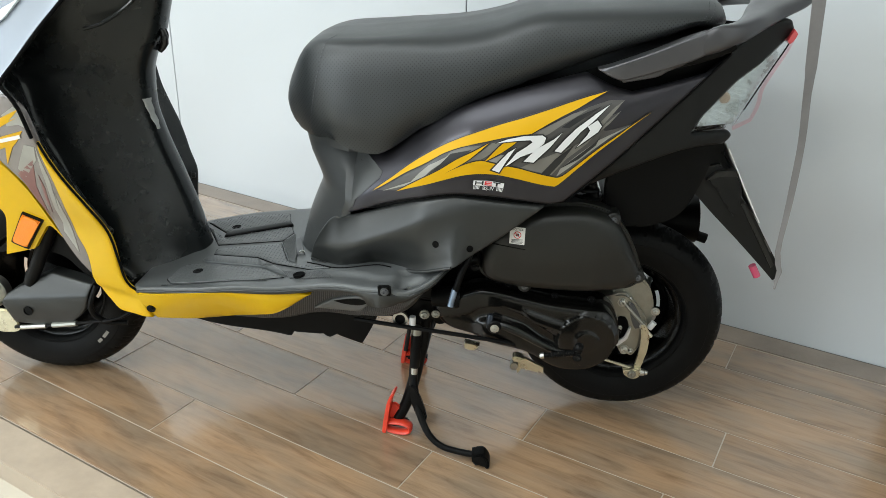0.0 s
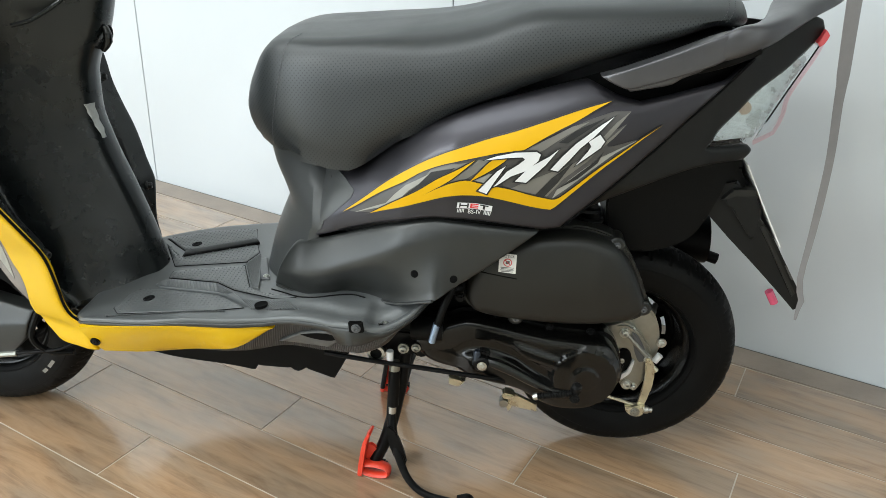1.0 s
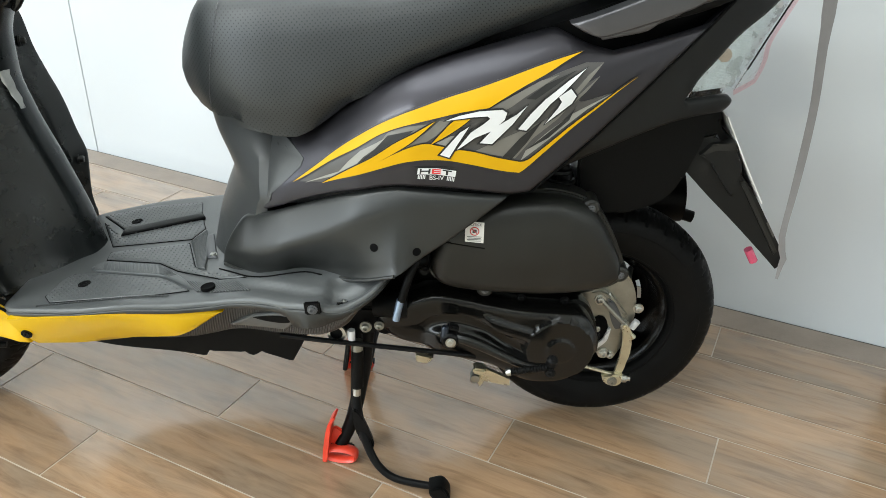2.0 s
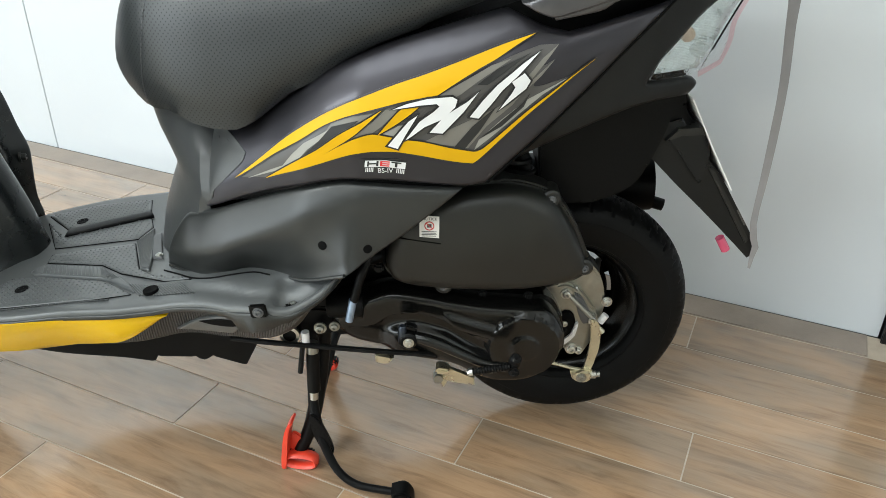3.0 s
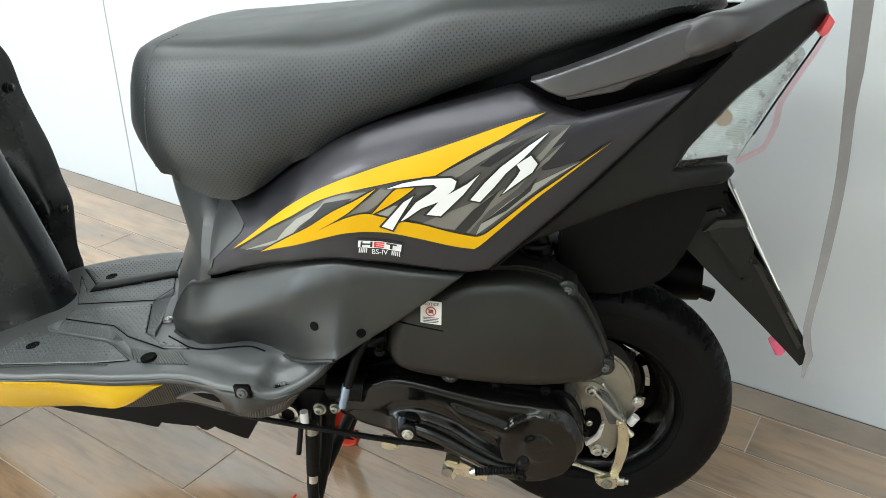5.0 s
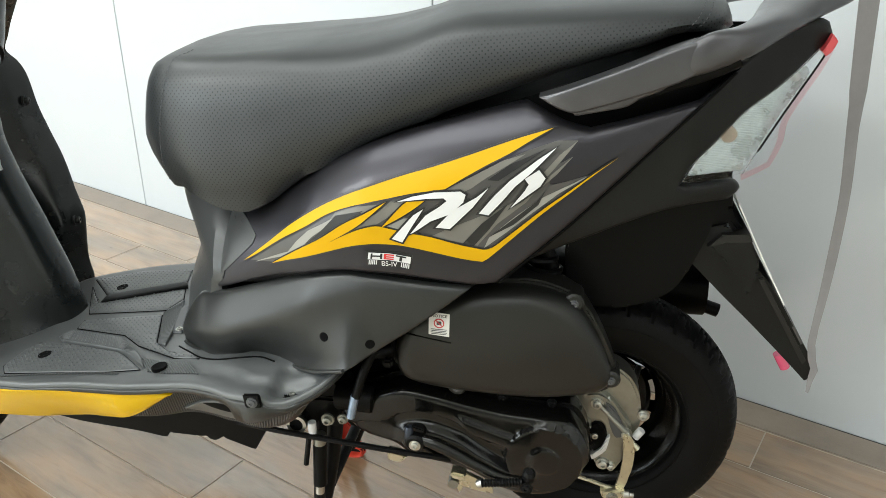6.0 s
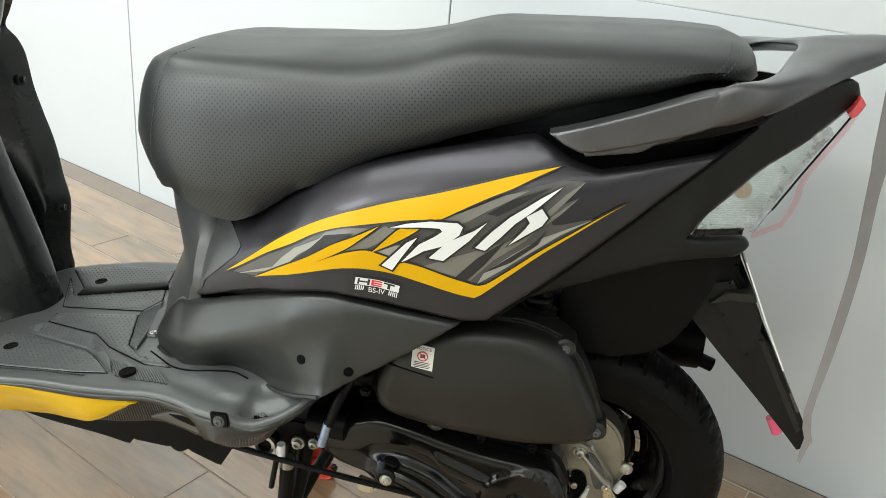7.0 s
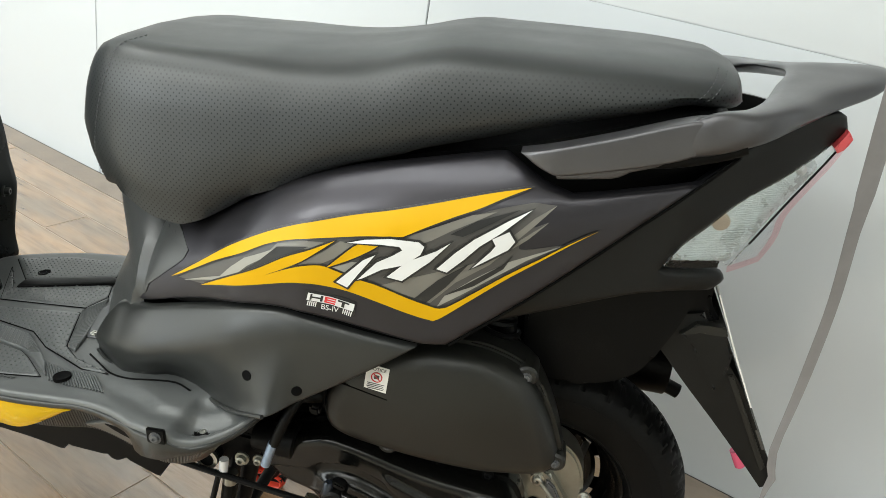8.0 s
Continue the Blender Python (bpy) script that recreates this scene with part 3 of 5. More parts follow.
for side in (-1, 1):
    seam = [(x, side * -(cover_y(x, z) + .0045), z) for x, z in ((.600, .7925), (.575, .7675), (.545, .7365), (.515, .705), (.486, .6725), (.457, .642), (.428, .6115), (.39, .575), (.354, .541))]
    part("parting_seam", tube(seam, .0024, 6), HOLE_BLACK, scooter)


# ---- decals on the flank ----
def decal(name, points, mat, lift, label="", y=cover_y, parent=None, step=.010):
    return part(name, shell(points, lambda u, v: y(u, v) - 1.8 * lift, .0004, min(step, .010), 0, grain=.006), mat, parent or decals, label)


decals = part("decal", shell([(0.0274, 0.531, 1), (0.0807, 0.573), (0.1429, 0.6154), (0.1891, 0.6354), (0.2533, 0.6528), (0.289, 0.6595, 1), (0.3301, 0.6802), (0.3727, 0.7022), (0.4122, 0.7167, 1), (0.4349, 0.7177, 1), (0.4165, 0.694), (0.4304, 0.7005, 1), (0.4066, 0.6688), (0.4516, 0.6796, 1), (0.4004, 0.637), (0.3452, 0.5888), (0.3342, 0.5867, 1), (0.2726, 0.6002), (0.221, 0.6097), (0.1811, 0.6027), (0.1449, 0.5838), (0.0631, 0.5375, 1)], lambda u, v: cover_y(u, v) - .0008, .0004, .008, 0, grain=.004), GREY_STICKER, scooter, "angular yellow, grey and white racing decal")
for pts in ([(0.0369, 0.5316, 1), (0.0888, 0.5591), (0.103, 0.5769), (0.1199, 0.5939), (0.1392, 0.6056), (0.1625, 0.6201, 1), (0.145, 0.6032), (0.125, 0.587), (0.1061, 0.5658), (0.0791, 0.5498)],
            [(0.3354, 0.5881, 1), (0.3411, 0.6022), (0.3689, 0.6281), (0.3998, 0.6524), (0.4516, 0.6796, 1), (0.4184, 0.658), (0.3879, 0.6325), (0.3566, 0.6055)],
            [(0.2211, 0.6118, 1), (0.2411, 0.6225), (0.2604, 0.6242), (0.2482, 0.6061, 1)]):
    decal("pale_flash", [(*p[:2], 1) for p in pts], PALE_STICKER, .0009)
for pts in ([(0.1428, 0.6029, 1), (0.1575, 0.6225), (0.1822, 0.6328), (0.209, 0.6366, 1), (0.1925, 0.6264), (0.1682, 0.6214)],
            [(0.1669, 0.5966, 1), (0.2089, 0.6271), (0.2254, 0.6417), (0.2417, 0.6437, 1), (0.2217, 0.6222), (0.2082, 0.613), (0.1882, 0.6069)],
            [(0.289, 0.6595, 1), (0.3208, 0.6765), (0.3545, 0.6946), (0.3777, 0.7018, 1), (0.3578, 0.6889), (0.3365, 0.6756), (0.318, 0.6618), (0.3023, 0.6534)],
            [(0.3914, 0.673, 1), (0.416, 0.7022), (0.4349, 0.7177, 1), (0.4211, 0.6999), (0.4036, 0.6779)],
            [(0.3871, 0.6547, 1), (0.4019, 0.6741), (0.4304, 0.7005, 1), (0.4141, 0.6803)],
            [(0.2726, 0.6009, 1), (0.2955, 0.6128), (0.3307, 0.6285), (0.3622, 0.6431), (0.399, 0.6689, 1), (0.3811, 0.6461), (0.3499, 0.6195), (0.3276, 0.591)]):
    decal("taupe_flash", [(*p[:2], 1) for p in pts], TAUPE_STICKER, .0007)
for pts in ([(0.3101, 0.5932, 1), (0.332, 0.6196), (0.3609, 0.6444), (0.341, 0.6126), (0.3231, 0.5903, 1)],
            [(0.3411, 0.6029, 1), (0.3627, 0.6214), (0.3936, 0.6479), (0.4025, 0.661, 1), (0.3957, 0.6438), (0.3691, 0.6192)],
            [(0.3366, 0.6726, 1), (0.3609, 0.6907), (0.4003, 0.7083, 1), (0.3734, 0.6892), (0.3491, 0.6721)],
            [(0.1063, 0.5673, 1), (0.1389, 0.5978), (0.1575, 0.6188), (0.1925, 0.6289), (0.1679, 0.6105), (0.1384, 0.5896)]):
    decal("dark_flash", [(*p[:2], 1) for p in pts], BLACK_STICKER, .0011)


def grown(points, d):
    """An outline moved outwards by d metres."""
    p = [Vector(q[:2]) for q in points]
    way = 1 if sum(a.x * b.y - b.x * a.y for a, b in zip(p, p[1:] + p[:1])) > 0 else -1
    out = []
    for a, b, c in zip(p[-1:] + p[:-1], p, p[1:] + p[:1]):
        u, v = (b - a).normalized(), (c - b).normalized()
        n = Vector((u.y + v.y, -u.x - v.x)) * way
        n = n.normalized() * min(d / max(.35, n.length / 2), 2 * d) if n.length > .01 else u * d
        out.append((*(b + n), 1))
    return out


YELLOWS = ([(0.0178, 0.5291, 1), (0.0534, 0.5592), (0.0981, 0.5979), (0.1384, 0.6263), (0.1744, 0.6455), (0.2081, 0.6595), (0.2406, 0.6719), (0.2728, 0.6829), (0.3165, 0.6987), (0.3657, 0.7166), (0.4065, 0.7293, 1), (0.3843, 0.7172), (0.3603, 0.7025), (0.336, 0.6896), (0.3114, 0.6751), (0.289, 0.6608, 1), (0.2533, 0.654), (0.2221, 0.6457), (0.1891, 0.6365), (0.1646, 0.6276), (0.1428, 0.6166), (0.1159, 0.5981), (0.0806, 0.5743), (0.0396, 0.5436)],
           [(0.0629, 0.5367, 1), (0.0963, 0.5522), (0.1362, 0.5684), (0.1726, 0.5821), (0.1935, 0.5874), (0.2134, 0.5892), (0.2396, 0.5883), (0.2722, 0.5825), (0.3048, 0.5754), (0.3297, 0.5717), (0.3395, 0.5745), (0.3695, 0.6033), (0.4006, 0.6329), (0.431, 0.659), (0.4606, 0.6846), (0.4799, 0.7003, 1), (0.4517, 0.6789), (0.4308, 0.6617), (0.4004, 0.6377), (0.3694, 0.6102), (0.3452, 0.5895), (0.3342, 0.5867, 1), (0.3049, 0.5925), (0.2726, 0.6009), (0.2468, 0.6047), (0.2242, 0.6091), (0.2081, 0.6116), (0.1882, 0.6062), (0.1668, 0.5952), (0.1469, 0.5833, 1), (0.1814, 0.607), (0.2023, 0.6249), (0.2202, 0.6414, 1), (0.1958, 0.6266), (0.1679, 0.6105), (0.1383, 0.5888), (0.1064, 0.5681)],
           [(0.2146, 0.6103, 1), (0.2404, 0.6398), (0.2495, 0.6446), (0.2674, 0.6477, 1), (0.261, 0.6418), (0.2479, 0.6315), (0.2346, 0.6224)])
for pts in YELLOWS:
    smooth = [(p.x, p.y) for p in curve(pts, True, .008)]
    decal("blade_edge", grown(smooth, .0017), BLACK_STICKER, .0013)
for pts in YELLOWS:
    decal("yellow_blade", pts, YELLOW_STICKER, .0017)

# the maker's mark as plain slanted shards
SHARDS = ([(0.2276, 0.5973), (0.2529, 0.6282), (0.2647, 0.6365), (0.2503, 0.6124), (0.2398, 0.5933)],
          [(0.2339, 0.6433), (0.2514, 0.6503), (0.277, 0.6568), (0.3067, 0.6592), (0.313, 0.6554), (0.3104, 0.6461), (0.2957, 0.6313), (0.2732, 0.6216), (0.2547, 0.6076), (0.2494, 0.6047), (0.267, 0.6284), (0.2832, 0.64), (0.2915, 0.6474), (0.2878, 0.6507), (0.2674, 0.649)],
          [(0.2794, 0.6141), (0.2977, 0.6353), (0.3255, 0.6527), (0.3386, 0.6644), (0.3211, 0.64), (0.2955, 0.6128)],
          [(0.4119, 0.7107), (0.386, 0.6832), (0.3679, 0.6662), (0.3545, 0.6485), (0.3483, 0.6412), (0.3396, 0.6311), (0.3288, 0.6332), (0.3444, 0.6539), (0.3615, 0.6727), (0.3916, 0.6969)],
          [(0.3788, 0.6757), (0.3940, 0.6862), (0.4018, 0.6767), (0.3966, 0.6670), (0.3734, 0.6483), (0.3638, 0.6403), (0.3793, 0.6614), (0.3834, 0.6692)])
for pts in SHARDS:
    decal("shard_edge", grown(pts, .0023), BLACK_STICKER, .0021)
for pts in SHARDS:
    decal("white_shard", [(*p, 1) for p in pts], WHITE_STICKER, .0025)

# small badge under the decal
BADGE = [(0.1949, 0.5788, 1), (0.2326, 0.5789), (0.2509, 0.5757, 1), (0.2496, 0.5583, 1), (0.2184, 0.5598), (0.1952, 0.5637, 1)]
badge = part("badge", shell(BADGE, lambda u, v: cover_y(u, v) - .0014, .0012, .01, .0005), BLACK_STICKER, scooter, "small black, silver and red badge")


def badge_at(u, v):
    """A place on the badge: u along it and v up it, from 0 to 1."""
    return (.1965 + .052 * u + .002 * v, .5605 + .0165 * v - .0035 * u + .002 * math.sin(3.1 * u))


def badge_bar(u0, u1, v0, v1, mat, lift):
    decal("badge_bar", [(*badge_at(u, v), 1) for u, v in ((u0, v0), ((u0 + u1) / 2, v0), (u1, v0), (u1, v1), ((u0 + u1) / 2, v1), (u0, v1))], mat, lift, parent=badge)


badge_bar(.0, .985, .47, 1.0, WHITE_STICKER, .0015)
for u0, u1, v0, v1, mat in ((.06, .10, .53, .95, BLACK_STICKER), (.06, .33, .69, .79, BLACK_STICKER), (.28, .33, .53, .95, BLACK_STICKER),
                            (.37, .42, .53, .95, RED_STICKER), (.37, .60, .86, .95, RED_STICKER), (.37, .60, .69, .78, RED_STICKER), (.37, .60, .53, .62, RED_STICKER),
                            (.64, .88, .85, .95, BLACK_STICKER), (.73, .79, .53, .86, BLACK_STICKER)):
    badge_bar(u0, u1, v0, v1, mat, .0019)
for i in range(10):
    u = .03 + .042 * i if i < 5 else .78 + .042 * (i - 5)
    badge_bar(u, u + .022, .06, .40, WHITE_STICKER, .0015)


def lettering(name, text, size, place, mat, parent, normal_turn=(90, 0, 0), label=""):
    data = bpy.data.curves.new(name, "FONT")
    data.body, data.size, data.extrude, data.align_x, data.align_y = text, size, .0001, "CENTER", "CENTER"
    tmp = new(name, data)
    me = bpy.data.meshes.new_from_object(tmp.evaluated_get(bpy.context.evaluated_depsgraph_get()))
    bpy.data.objects.remove(tmp)
    me.transform(Matrix.Translation(place) @ Euler([radians(a) for a in normal_turn]).to_matrix().to_4x4())
    me.materials.clear()
    me.materials.append(mat)
    ob = new(name, me)
    ob.parent = parent
    if label:
        tagged(ob, label)
    return ob


lettering("badge_text", "BS-IV", .0090, (.2235, cover_y(.222, .565) - .0030, .5635), WHITE_STICKER, badge)


# ---- tail: cowl, lamp, rail ----
def cowl_y(x, z):
    return -half_width(x) + .0145 + .02 * max(0, (.60 - z) / .08) * (z < .60) + .28 * max(0, x - .56)


COWL = [(.604, .797, 1), (.640, .826), (.674, .840), (.694, .844), (.7056, .840, 1), (.713, .826, 1), (.7007, .812, 1), (.6805, .7912), (.6569, .7705), (.621, .7439), (.5925, .7131), (.5696, .6881), (.5561, .6615, 1), (.587, .6605), (.614, .6620), (.625, .659, 1), (.631, .651), (.619, .638, 1), (.556, .6335), (.494, .6115), (.43, .582), (.385, .558), (.352, .536, 1), (.345, .538, 1), (.428, .613), (.486, .674), (.545, .738)]
for side in (-1, 1):
    part("tail_cowl", shell(COWL if side < 0 else [(p[0], min(p[1], .806 + .1 * (p[1] - .806)), *p[2:]) for p in COWL], cowl_y, .014, .010, .006, side), GUARD_PLASTIC, scooter, "matte black tail cowl below the rail")


def lamp_y(x, z):
    return cowl_y(x, .7) + .004 + 1.1 * max(0, x - .640 - .55 * (z - .68)) ** 1.5


LAMP = [(.5575, .6630, 1), (.5710, .6881), (.594, .7131), (.6225, .7439), (.658, .7705), (.682, .7912), (.702, .812, 1), (.7085, .8045, 1), (.6965, .7835), (.6702, .7399), (.6451, .6948), (.630, .6690, 1), (.6141, .6646), (.5869, .6632)]
REAR_LENS = [(.7085, .8045, 1), (.718, .8085, 1), (.7085, .786), (.693, .760), (.6768, .729), (.6765, .7053), (.6725, .6883), (.665, .6725, 1), (.6421, .6662), (.631, .6665, 1), (.6451, .6948), (.6702, .7399), (.6965, .7835)]
tail_lamp = part("tail_lamp", slab([(.58, .69), (.62, .745), (.665, .785), (.68, .785), (.65, .73), (.622, .685)], -.10, .10, .004), REFLECTOR, scooter, "clear and red tail lamp under protective film")
for side in (-1, 1):
    part("lens", shell(LAMP, lamp_y, .003, .008, .002, side), CLEAR, tail_lamp, "clear indicator lens")
    part("rear_lens", shell(REAR_LENS, lamp_y, .003, .008, .002, side), CLEAR, tail_lamp, "clear corner of the lens wrapped in film")
    part("reflector", shell([(.563, .668, 1), (.575, .689), (.598, .714), (.626, .745), (.660, .770), (.684, .790, 1), (.6955, .7815), (.6695, .7385), (.6445, .694), (.6295, .670, 1)], lambda u, v: lamp_y(u, v) + .010, .004, .008, .002, side), REFLECTOR, tail_lamp)
    part("bulb_housing", lathe([(.010, 0), (.009, .002), (.004, .003), (0, .003)], (.607, side * -(lamp_y(.607, .7) + .009), .716), (0, side, 0), 14), AMBER, tail_lamp, "amber bulb behind the lens")
    part("pilot_bulb", lathe([(.006, 0), (.0055, .003), (.003, .005), (0, .0055)], (.677, side * -(lamp_y(.677, .779) + .008), .779), (0, side, 0), 14), WHITE_STICKER, tail_lamp, "small white pilot bulb")
    part("lens_edge", tube([(x, side * -(lamp_y(x, z) - .0006), z) for x, z in ((.7085, .8045), (.6965, .7835), (.6702, .7399), (.6451, .6948))], .0013, 6), DARK, tail_lamp)
    rim = [(.718, .8085), (.7085, .786), (.693, .760), (.6768, .729), (.6765, .7053), (.6725, .6883), (.665, .6725, 1), (.6421, .6650), (.630, .6610)]
    band = [(p.x, p.y) for p in curve(rim, False, .008)]
    inner = [(x - (.009 if z > .675 else .002), z + (.001 if z > .675 else .008)) for x, z in band]
    part("film", loft([[(x, side * -(lamp_y(x, z) - .0020), z), (u, side * -(lamp_y(u, v) - .0024), v), (u, side * -(lamp_y(u, v) - .0018), v), (x, side * -(lamp_y(x, z) - .0013), z)] for (x, z), (u, v) in zip(band, inner)]), FILM, tail_lamp, "pinkish protective film folded round the lens")
part("red_lens", slab([(.7005, .8085, 1), (.7085, .8280, 1), (.7150, .8205, 1), (.7100, .8080, 1), (.7050, .8035, 1)], -.104, .104, .0015), RED_LENS, tail_lamp, "red rear lens")

rail_path = [(.470, -.186, .7800, .010, .010), (.50, -.187, .7900, .012, .012), (.53, -.188, .8030, .014, .015), (.56, -.187, .8190, .018, .0175), (.59, -.184, .8350, .022, .0180), (.62, -.176, .850, .027, .018)]
dense = []
for i in range(len(rail_path) - 1):
    for k in range(4):
        t = k / 4
        q = [rail_path[max(i - 1, 0)], rail_path[i], rail_path[i + 1], rail_path[min(i + 2, len(rail_path) - 1)]]
        dense.append([.5 * (2 * q[1][c] + (q[2][c] - q[0][c]) * t + (2 * q[0][c] - 5 * q[1][c] + 4 * q[2][c] - q[3][c]) * t * t + (3 * q[1][c] - q[0][c] - 3 * q[2][c] + q[3][c]) * t ** 3) for c in range(5)])
dense.append(list(rail_path[-1]))
def rail_rings(wide, high, drop):
    """The rail's cross-sections, scaled and lowered."""
    rings = []
    for i, (x, y, z, a, b) in enumerate(dense):
        f, g = dense[max(i - 1, 0)], dense[min(i + 1, len(dense) - 1)]
        ahead = Vector((g[0] - f[0], g[1] - f[1], g[2] - f[2])).normalized()
        out = ahead.cross(Vector((0, 0, 1))).normalized()
        up = out.cross(ahead)
        angles = [2 * math.pi * k / 20 for k in range(20)]
        rings.append([Vector((x, y, z)) + out * math.copysign(abs(math.cos(t)) ** .42, math.cos(t)) * a * wide + up * (math.copysign(abs(math.sin(t)) ** .55, math.sin(t)) * b * high + drop * b) for t in angles])
    return rings


# inner lip, ridge, shoulder, outer edge and underside of the rail, from the arm to the middle of the tail
RAIL_SECTIONS = (((.510, -.178, .802), (.510, -.186, .806), (.510, -.196, .804), (.512, -.197, .784), (.512, -.178, .782)),
                 ((.556, -.170, .828), (.557, -.187, .837), (.556, -.2072, .838), (.562, -.2078, .799), (.562, -.172, .798)),
                 ((.588, -.150, .834), (.590, -.175, .845), (.597, -.2000, .8445), (.605, -.1970, .8150), (.606, -.150, .814)),
                 ((.611, -.120, .842), (.617, -.138, .852), (.630, -.170, .853), (.640, -.168, .8305), (.640, -.122, .828)),
                 ((.628, -.078, .854), (.639, -.080, .860), (.668, -.110, .862), (.690, -.108, .8455), (.680, -.080, .838)),
                 ((.645, -.032, .858), (.659, -.033, .869), (.728, -.052, .876), (.745, -.050, .863), (.730, -.034, .850)),
                 ((.650, 0, .860), (.665, 0, .873), (.754, 0, .886), (.770, 0, .876), (.752, 0, .860)))
RAIL_SECTIONS += tuple(tuple((x, -y * .86, z - (.003 if i < 3 else -.008) * min(1, -y / .1)) for i, (x, y, z) in enumerate(ring)) for ring in RAIL_SECTIONS[-2::-1])


def between(q, t):
    """A smooth line through four places, t from the second to the third."""
    a, b, c, d = (Vector(p) for p in q)
    return .5 * (2 * b + (c - a) * t + (2 * a - 5 * b + 4 * c - d) * t * t + (3 * b - a - 3 * c + d) * t ** 3)


def rounded(ring):
    """Five corners of a section as a soft closed line."""
    n = len(ring)
    corners = []
    for i in range(n):
        a, b, c = (Vector(ring[(i + k) % n]) for k in (-1, 0, 1))
        corners += [b.lerp(a, .22), b.lerp(c, .22)]
    m = len(corners)
    return [between([corners[(i + k) % m] for k in (-1, 0, 1, 2)], t / 3) for i in range(m) for t in range(3)]


soft_rings = [rounded(ring) for ring in RAIL_SECTIONS]
last = len(soft_rings) - 1
rail_loft = [[between([soft_rings[min(max(i + k, 0), last)][j] for k in (-1, 0, 1, 2)], t / 6) for j in range(len(soft_rings[0]))] for i in range(last) for t in range(6)] + [soft_rings[-1]]
grab_rail = part("grab_rail", loft(rail_loft), RAIL, scooter, "satin grey metal grab rail round the tail", 60)
RAIL_FACE = [(.3885, .7635, 1), (.4290, .7800), (.4783, .8010), (.5248, .8225), (.5500, .8315), (.572, .8340, 1), (.580, .8150, 1), (.5720, .8075), (.5585, .8015), (.5300, .7860), (.4768, .7655), (.4330, .7508), (.4250, .7495), (.4076, .7543)]


def rail_y(x, z):
    return table(x, (.388, .41, .43, .50, .540, .560, .580), (-.1945, -.201, -.2035, -.2055, -.2060, -.2030, -.194))


for side in (-1, 1):
    part("rail_arm", shell(RAIL_FACE, rail_y, .026, .008, .0032, side), RAIL, grab_rail, "flat tapering forward arm of the rail", 35)
    part("rail_bevel", shell([(.4250, .7520, 1), (.4330, .7530), (.4768, .7680), (.5300, .7885, 1), (.520, .7790), (.4960, .7675, 1), (.4860, .7595), (.4785, .7565), (.4290, .7455, 1)], lambda u, v: rail_y(u, v) + .005 + .25 * max(0, .765 + .4 * (u - .48) - v), .016, .008, .002, side), RAIL, grab_rail)
short = len([p for p in dense if p[0] < .585])
under = rail_rings(.78, .9, -.75)
part("rail_underside", loft(under[:short]), PLASTIC_BLACK, grab_rail, "black plastic underside", 60)
part("tail_core", slab([(.42, .70), (.545, .70), (.585, .745), (.60, .77), (.60, .80), (.56, .78), (.50, .757)], -.125, .125, .004), PLASTIC_BLACK, scooter)
part("rail_base", slab([(.43, .738), (.50, .757), (.565, .783), (.60, .806), (.595, .814), (.56, .805), (.47, .765)], -.160, .160, .006), PLASTIC_BLACK, scooter)

# ---- wheels ----
def step(v, a, b):
    t = min(max((v - a) / (b - a), 0), 1)
    return t * t * (3 - 2 * t)


def tyre(centre, R=.2105, sides=340):
    """A tyre with slanting tread grooves."""
    prof = [(.124, .028), (.128, .036), (.1315, .0385), (.1325, .0400), (.1345, .0400), (.1355, .0415), (.142, .0445), (.152, .0478), (.163, .0495), (.176, .0488), (.1765, .0482), (.184, .0472), (.193, .0430), (.1985, .0375), (.2035, .0295), (.2070, .0205), (.2092, .011), (.2100, .0045), (R, 0)]
    prof = prof + [(r, -h) for r, h in prof[-2::-1]]
    rings = []
    cx, cy, cz = centre
    for k in range(sides):
        a = 2 * math.pi * k / sides
        ring = []
        for r, h in prof:
            if r > .185:
                g = (a * 34 / (2 * math.pi) + abs(h) * 34 + (.5 if h > 0 else 0)) % 1
                r -= .0034 if g < .16 and .010 < abs(h) < .044 else 0
                r -= .0034 if .5 < g < .62 and abs(h) < .022 else 0
            ring.append((cx + r * math.cos(a), cy + h, cz + r * math.sin(a)))
        rings.append(ring)
    bm = bmesh.new()
    rows = [[bm.verts.new(p) for p in ring] for ring in rings]
    n = len(prof)
    for i in range(sides):
        a, b = rows[i], rows[(i + 1) % sides]
        for j in range(n - 1):
            bm.faces.new((a[j], a[j + 1], b[j + 1], b[j]))
        bm.faces.new((a[n - 1], a[0], b[0], b[n - 1]))
    return bm


def disc(centre, radii, ys, slots, first, span, slot_ring, thick=.004, sides=144):
    """A dished wheel disc with slots cut through one of its rings."""
    bm = bmesh.new()
    cx, cy, cz = centre
    rows = [[bm.verts.new((cx + r * math.cos(2 * math.pi * k / sides), cy + y, cz + r * math.sin(2 * math.pi * k / sides))) for k in range(sides)] for r, y in zip(radii, ys)]
    for j in range(len(radii) - 1):
        for k in range(sides):
            a = (360 * (k + .5) / sides - first) % (360 / slots)
            if j == slot_ring and min(a, 360 / slots - a) < span / 2:
                continue
            bm.faces.new((rows[j][k], rows[j][(k + 1) % sides], rows[j + 1][(k + 1) % sides], rows[j + 1][k]))
    bmesh.ops.solidify(bm, geom=bm.faces[:], thickness=thick)
    return bm


